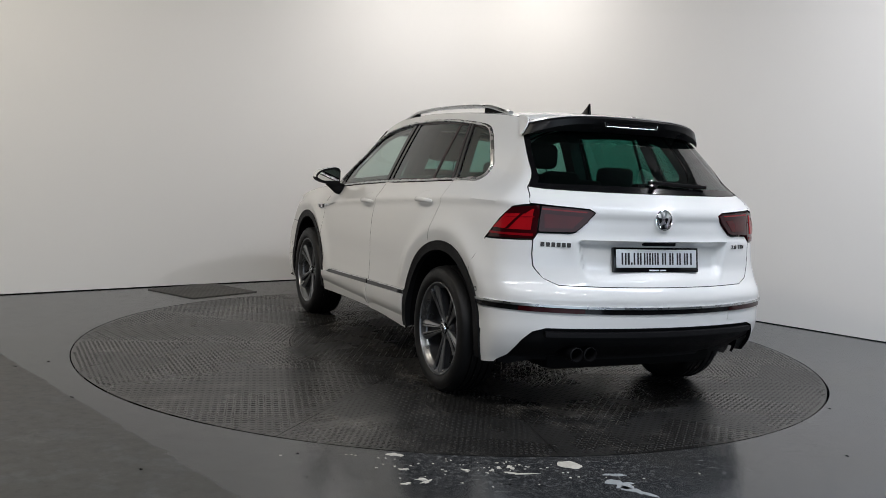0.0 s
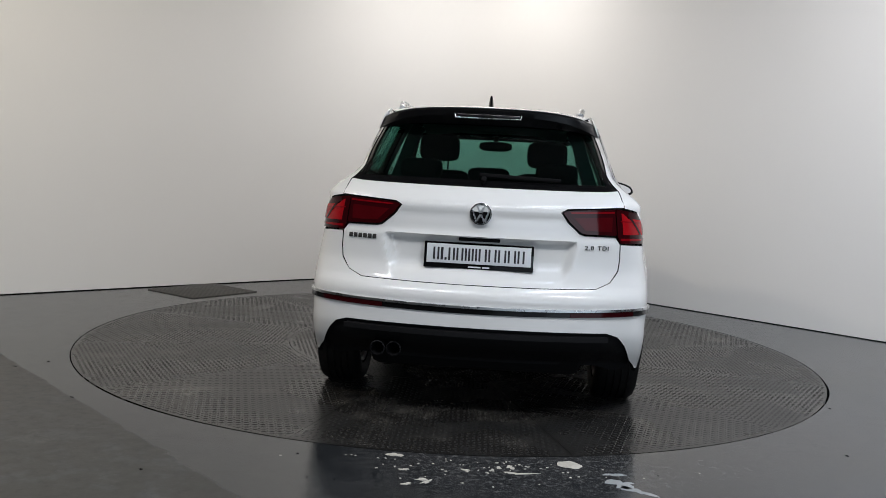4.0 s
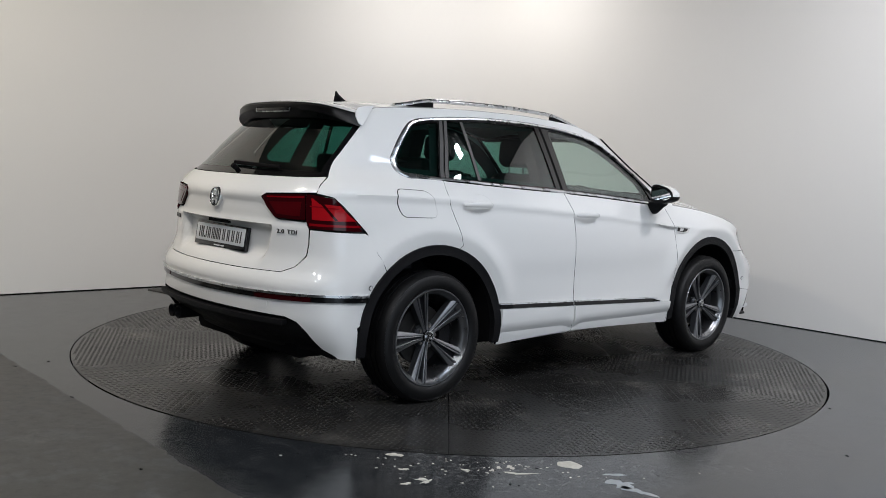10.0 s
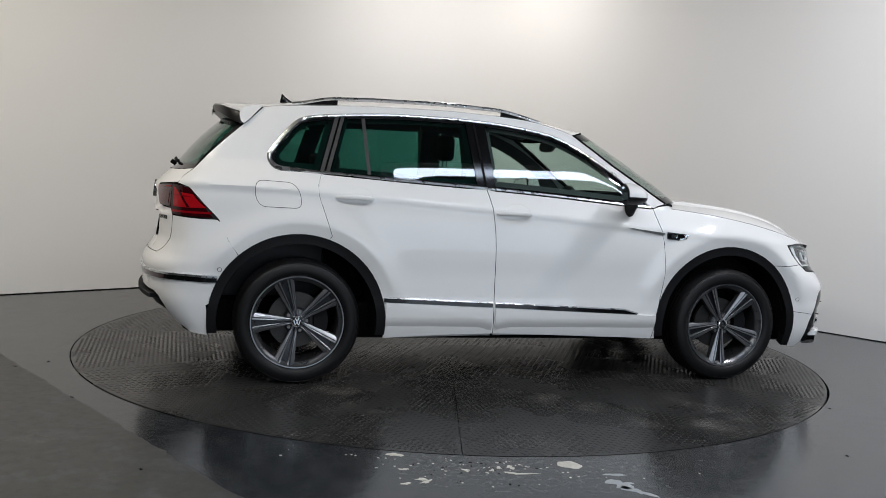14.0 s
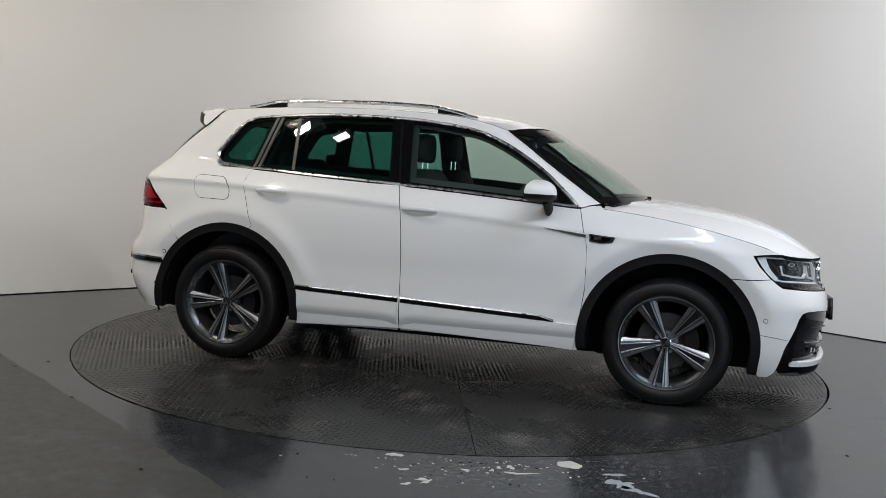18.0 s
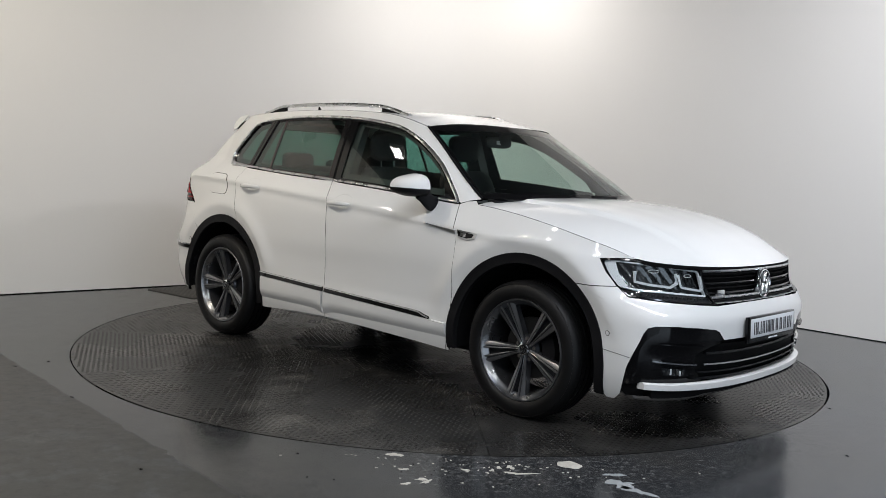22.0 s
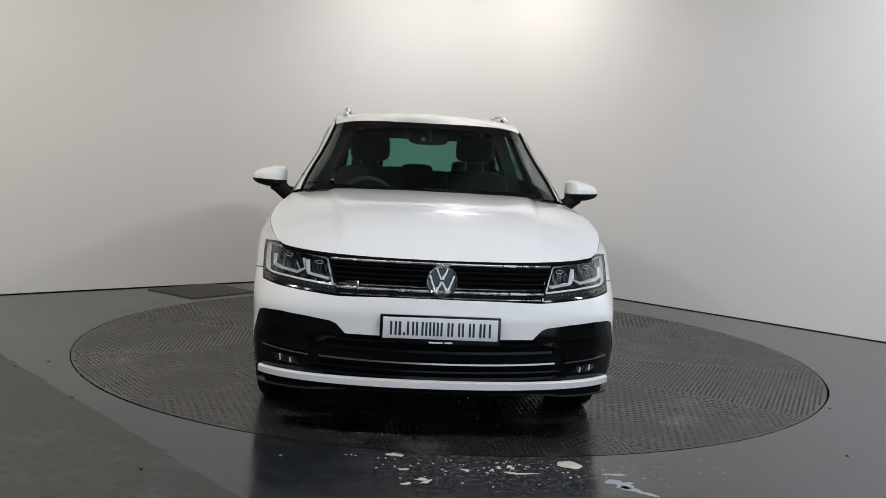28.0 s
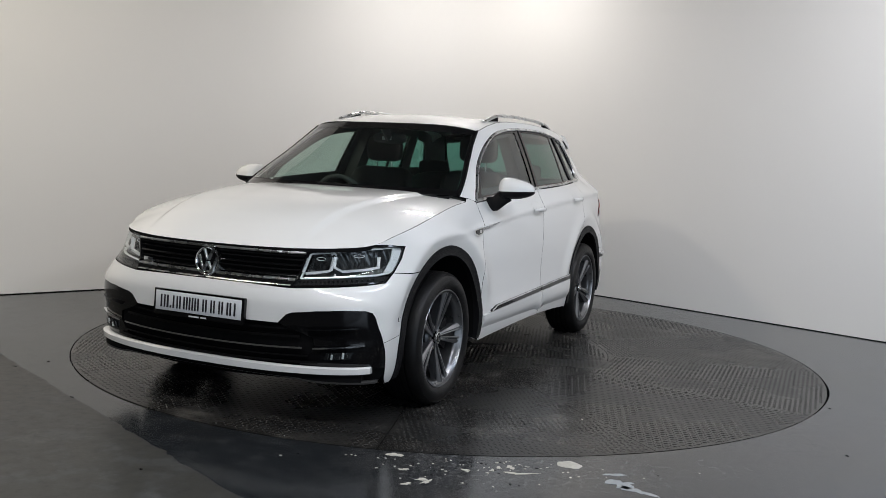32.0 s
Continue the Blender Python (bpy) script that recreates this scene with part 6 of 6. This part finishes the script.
def build_wheel(name, x, sgn, turn):
    """Tyre, dark alloy rim with five polished twin spokes, brake disc."""
    w = new(name)
    w.parent = car
    w.matrix_basis = Matrix.Translation((x, sgn * 0.765, HUB_Z)) @ (pose(0, 0, 0) if sgn > 0 else pose(0, 0, 0, 0, 0, 180))
    # outer face towards +y of the wheel
    bm = shape()
    prof = [(0.250, -0.105), (0.285, -0.118), (0.325, -0.115), (0.346, -0.100), (0.353, -0.080)]
    for g in (-0.055, -0.018, 0.018, 0.055):
        prof += [(0.3545, g - 0.005), (0.346, g - 0.0045), (0.346, g + 0.0045), (0.3545, g + 0.005)]
    prof += [(0.353, 0.080), (0.346, 0.100), (0.337, 0.111), (0.335, 0.109), (0.325, 0.116), (0.300, 0.121), (0.286, 0.1195), (0.271, 0.113), (0.2615, 0.104), (0.2575, 0.092), (0.255, 0.0)]
    add_lathe(bm, prof, 96)
    tyre = part("tyre", bm, RUBBER, w, "black road tyre")
    bm = shape()
    add_lathe(bm, [(0.2615, 0.098), (0.2632, 0.104), (0.260, 0.1095), (0.2555, 0.109), (0.2535, 0.104)], 96)
    rim = part("rim", bm, POLISHED, w, "polished rim lip")
    bm = shape()
    add_lathe(bm, [(0.2533, 0.104), (0.250, 0.098), (0.241, 0.086), (0.233, 0.080), (0.2295, 0.070), (0.229, 0.060), (0.227, 0.02), (0.222, -0.09), (0.24, -0.10)], 96)
    part("rim_barrel", bm, BARREL, rim, "grey alloy barrel")
    bm = shape()
    add_lathe(bm, [(0.0, 0.056), (0.052, 0.056), (0.068, 0.050), (0.076, 0.036), (0.070, 0.01)], 48)
    part("hub", bm, ALLOY, rim, "dark alloy hub")
    for k in range(5):
        a0 = radians(turn + 72 * k)
        for s in (-1, 1):
            # a twisted blade from hub to lip: dark flank, polished face
            bm, bf = shape(), shape()
            rows, faces_, second = [], [], []
            for i in range(15):
                t = i / 14
                r = 0.030 + 0.2215 * t
                off = s * (0.0092 + 0.0325 * t ** 1.1)
                wd = 0.0055 + 0.0160 * t
                yf = 0.062 + 0.034 * t ** 1.2
                ca, sa = math.cos(a0), math.sin(a0)
                def P(u, yy):
                    return (r * ca - u * sa, yy, r * sa + u * ca)
                drop = 0.012 * t
                rows.append([bm.verts.new(P(off - wd, yf - 0.003 - (drop if s < 0 else 0))), bm.verts.new(P(off + wd, yf - 0.003 - (drop if s > 0 else 0))), bm.verts.new(P(off + wd * 0.9, yf - 0.050)), bm.verts.new(P(off - wd * 0.9, yf - 0.050))])
                # a broad outer facet that leans away and a narrow inner one, with a dark groove between
                for f0, f1, dst in ((-1.0, -0.55, faces_), (-0.10, 1.0, second)):
                    u0, u1 = off + s * f0 * wd, off + s * f1 * wd
                    y0, y1 = yf - drop * max(0.0, f0), yf - drop * max(0.0, f1)
                    dst.append([bf.verts.new(P(u0, y0)), bf.verts.new(P(0.6 * u0 + 0.4 * u1, 0.6 * y0 + 0.4 * y1 + 0.0015)), bf.verts.new(P(u1, y1)), bf.verts.new(P(u1, y1 - 0.006)), bf.verts.new(P(u0, y0 - 0.006))])
            for R, B in ((rows, bm), (faces_, bf), (second, bf)):
                for p, q in zip(R, R[1:]):
                    n = len(p)
                    for j in range(n):
                        B.faces.new((p[j], p[(j + 1) % n], q[(j + 1) % n], q[j]))
                B.faces.new(R[0])
                B.faces.new(R[-1][::-1])
            sp = part("spoke", bm, SPOKE, rim, "dark alloy spoke")
            part("spoke_face", bf, POLISHED, rim, "machined bright spoke face")
        # dark web between the twins
        bm = shape()
        rows = []
        for i in range(9):
            t = i / 8
            r = 0.055 + 0.18 * t
            ca, sa = math.cos(a0), math.sin(a0)
            u = 0.004 + 0.018 * t
            yy = 0.052 + 0.02 * t
            rows.append([bm.verts.new((r * ca + u * sa, yy, r * sa - u * ca)), bm.verts.new((r * ca - u * sa, yy, r * sa + u * ca))])
        for p, q in zip(rows, rows[1:]):
            bm.faces.new((p[0], p[1], q[1], q[0]))
        bmesh.ops.solidify(bm, geom=bm.faces[:], thickness=0.012)
        part("spoke_web", bm, ALLOY, rim)
        # wheel bolt
        ab = a0 + radians(36)
        bm = shape()
        add_lathe(bm, [(0.0, 0.060), (0.0085, 0.060), (0.010, 0.055), (0.010, 0.040)], 12, Matrix.Translation((0.056 * math.cos(ab), 0, 0.056 * math.sin(ab))))
        part("wheel_bolt", bm, STEEL, rim)
    bm = shape()
    add_lathe(bm, [(0.0, 0.079), (0.024, 0.078), (0.030, 0.075), (0.0325, 0.069), (0.0325, 0.05)], 32)
    part("hub_cap", bm, GLOSS_BLACK, rim, "black hub cap with bright ring")
    bm = shape()
    add_lathe(bm, [(0.0245, 0.077), (0.0245, 0.0802), (0.0300, 0.078), (0.0325, 0.071)], 32)
    part("cap_ring", bm, CHROME, rim)
    bm = shape()
    for x0, z0, x1, z1 in ((-0.010, 0.019, -0.001, 0.002), (0.010, 0.019, 0.001, 0.002), (-0.019, 0.010, -0.009, -0.019), (0.019, 0.010, 0.009, -0.019), (-0.009, -0.019, 0.0, -0.001), (0.009, -0.019, 0.0, -0.001)):
        add_sweep(bm, [Vector((x0, 0.080, z0)), Vector((x1, 0.080, z1))], [(-0.0022, -0.001), (0.0022, -0.001), (0.0022, 0.001), (-0.0022, 0.001)], up=(0, 1, 0))
    part("cap_mark", bm, CHROME, rim, smooth=False)
    bm = shape()
    add_lathe(bm, [(0.0, 0.012), (0.070, 0.012), (0.075, 0.004), (0.158, 0.004), (0.160, 0.0), (0.160, -0.018), (0.0, -0.018)], 48)
    part("brake_disc", bm, DULL_STEEL, w, "dark brake disc")
    bm = shape()
    r0, r1 = [], []
    for i in range(9):
        a = radians(150 + 60 * i / 8)
        r0.append([bm.verts.new((r * math.cos(a), yy, r * math.sin(a))) for r, yy in ((0.10, 0.045), (0.178, 0.045), (0.182, -0.03), (0.10, -0.03))])
    for p, q in zip(r0, r0[1:]):
        for j in range(4):
            bm.faces.new((p[j], p[(j + 1) % 4], q[(j + 1) % 4], q[j]))
    bm.faces.new(r0[0])
    bm.faces.new(r0[-1][::-1])
    part("brake_caliper", bm, PLASTIC, w, "dark brake caliper")
    return w


def build_cabin():
    def seat(nm, x, y, wid, tall, label):
        s = new(nm)
        s.parent = car
        tagged(s, label)
        bm = shape()
        blob(bm, (x + 0.26, y, 0.62), (0.27, wid, 0.10), 3.5)
        part("seat_cushion", bm, FABRIC, s)
        bm = shape()
        blob(bm, (x, y, 0.70 + tall / 2), (0.075, wid * 0.96, tall / 2), 5.0, shear=-0.32)
        part("backrest", bm, FABRIC, s)
        return s
    def rest(s, x, y, z, w, h):
        bm = shape()
        blob(bm, (x, y, z), (0.045, w, h), 4.2)
        hr = part("headrest", bm, FABRIC, s)
        for dy in (-0.06, 0.06):
            bm = shape()
            add_sweep(bm, [(x, y + dy, z - h - 0.10), (x, y + dy, z - h + 0.03)], oval(0.006, 0.006, 8), up=(1, 0, 0))
            part("headrest_post", bm, CHROME, hr)
    for y in (0.37, -0.37):
        s = seat("front_seat", -0.12, y, 0.255, 0.54, "black cloth front seat with headrest")
        rest(s, -0.225, y, 1.385 if y > 0 else 1.365, 0.138, 0.092)
    s = seat("rear_bench", -1.02, 0.0, 0.62, 0.52, "black cloth rear bench")
    for y in (0.40, -0.40, 0.0):
        rest(s, -1.13, y, 1.24 if y else 1.20, 0.125, 0.065)
    # dashboard
    bm = shape()
    rows = []
    for i in range(33):
        y = -0.72 + 1.44 * i / 32
        hood = 0.045 * math.exp(-((y + 0.37) / 0.16) ** 4)
        b = 0.16 * (1 - (y / 0.75) ** 2)
        rows.append([bm.verts.new(p) for p in ((0.98 + b, y, 1.065), (0.72, y, 1.075 + hood), (0.55, y, 1.05 + hood), (0.52, y, 0.96), (0.60, y, 0.75), (0.9, y, 0.7))])
    for a, b in zip(rows, rows[1:]):
        for j in range(5):
            bm.faces.new((a[j], a[j + 1], b[j + 1], b[j]))
    part("dashboard", bm, TRIM, car, "black dashboard")
    # steering wheel on the right
    st = new("steering_wheel")
    st.parent = car
    st.matrix_basis = Matrix.Translation((0.36, -0.37, 0.995)) @ pose(0, 0, 0, 0, 24, 0) @ pose(0, 0, 0, 0, 0, 90)
    bm = shape()
    prof = [(0.180 + 0.016 * math.cos(2 * math.pi * i / 10), 0.016 * math.sin(2 * math.pi * i / 10)) for i in range(10)]
    add_lathe(bm, prof, 40, closed=True)
    part("wheel_rim", bm, TRIM, st)
    bm = shape()
    blob(bm, (0, -0.01, -0.01), (0.075, 0.03, 0.06), 3.0)
    add_box(bm, -0.17, 0.17, -0.01, 0.01, -0.03, 0.01, 0.004)
    add_box(bm, -0.02, 0.02, -0.01, 0.01, -0.17, 0.0, 0.004)
    part("wheel_boss", bm, TRIM, st)
    # interior mirror with its foot
    bm = shape()
    blob(bm, (0.40, 0.0, 1.425), (0.022, 0.125, 0.036), 3.0)
    im = part("interior_mirror", bm, TRIM, car, "dark interior mirror")
    bm = shape()
    add_sweep(bm, [(0.42, 0, 1.43), (0.50, 0, 1.50)], oval(0.035, 0.02, 10), up=(0, 1, 0))
    part("mirror_stalk", bm, TRIM, im)
    bm = shape()
    add_box(bm, 0.423, 0.429, -0.045, 0.02, 1.412, 1.436, 0.001)
    part("toll_tag", bm, PLATE, im)
    # headlining, floor and inner door cards
    def lining(x, y):
        p = roof_at(x, y)
        return (p[0], p[1], p[2] - 0.03)
    panel("headlining", [(0.40, 0.52), (0.40, -0.52), (-1.55, -0.52), (-1.55, 0.52)], lining, LINING, car, "grey headlining", depth=0.0, step=0.08, gap=0.0)
    bm = shape()
    add_box(bm, -1.0, 0.95, -0.60, 0.60, 0.205, 0.44, 0.04)
    add_box(bm, -1.98, -1.0, -0.54, 0.54, 0.23, 0.44, 0.05)
    part("cabin_floor", bm, MATT_BLACK, car)
    bm = shape()
    add_box(bm, 0.9, 2.02, -0.62, 0.62, 0.20, 0.80, 0.05)
    part("engine_bay", bm, MATT_BLACK, car)
    bm = shape()
    add_box(bm, -2.03, -1.15, -0.50, 0.50, 0.42, 0.98, 0.08)
    part("boot_floor", bm, TRIM, car, "dark boot lining")
    for s in (1, -1):
        card = [(0.75, 0.45), (0.78, 1.045), (0.2, 1.09), (-0.9, 1.15), (-1.45, 1.17), (-1.85, 1.12), (-1.85, 0.9), (-1.0, 0.87), (-0.85, 0.45)]
        panel("door_card", card, flank(s, True, -0.05), TRIM, car, "dark inner door trim", depth=0.0, step=0.1, gap=0.0)
        pil = [(-1.56, 1.53), (-1.72, 1.36), (-1.93, 1.16), (-1.55, 1.16), (-1.50, 1.22), (-1.56, 1.29), (-1.44, 1.45)]
        panel("pillar_trim", pil, flank(s, True, -0.03), TRIM, car, "dark pillar trim", depth=0.0, step=0.1, gap=0.0)
        bm = shape()
        add_sweep(bm, [(-0.29, s * 0.685, 1.10), (-0.31, s * 0.555, 1.45), (-0.315, s * 0.515, 1.53)], [(-0.06, -0.05), (0.06, -0.05), (0.06, 0.03), (-0.06, 0.03)], up=(0, 1, 0))
        part("centre_pillar", bm, TRIM, car, "dark centre pillar trim")


roof_at = None


def build_car():
    global roof_at
    roof_at = build_top()
    for s in (1, -1):
        body_side(s)
    build_front()
    build_rear()
    for nm, x, s, a in (("front_wheel", HUB_X, -1, 60), ("front_wheel", HUB_X, 1, 38), ("rear_wheel", -HUB_X, -1, 70), ("rear_wheel", -HUB_X, 1, 60)):
        build_wheel(nm, x, s, a)
    build_cabin()


build_car()


def motions():
    rows, disc = [], []
    for i in range(65):
        t = i * 0.5
        a = 115.12 - 7.1529 * t
        c, s = math.cos(radians(a)), math.sin(radians(a))
        rows.append((t, pose(0.160 * c + 0.245 * s, 0.160 * s - 0.245 * c, 0, 0, 0, a)))
        disc.append((t, pose(0, 0, 0, 0, 0, a)))
    walk(car, rows)
    walk(turntable, disc)


motions()
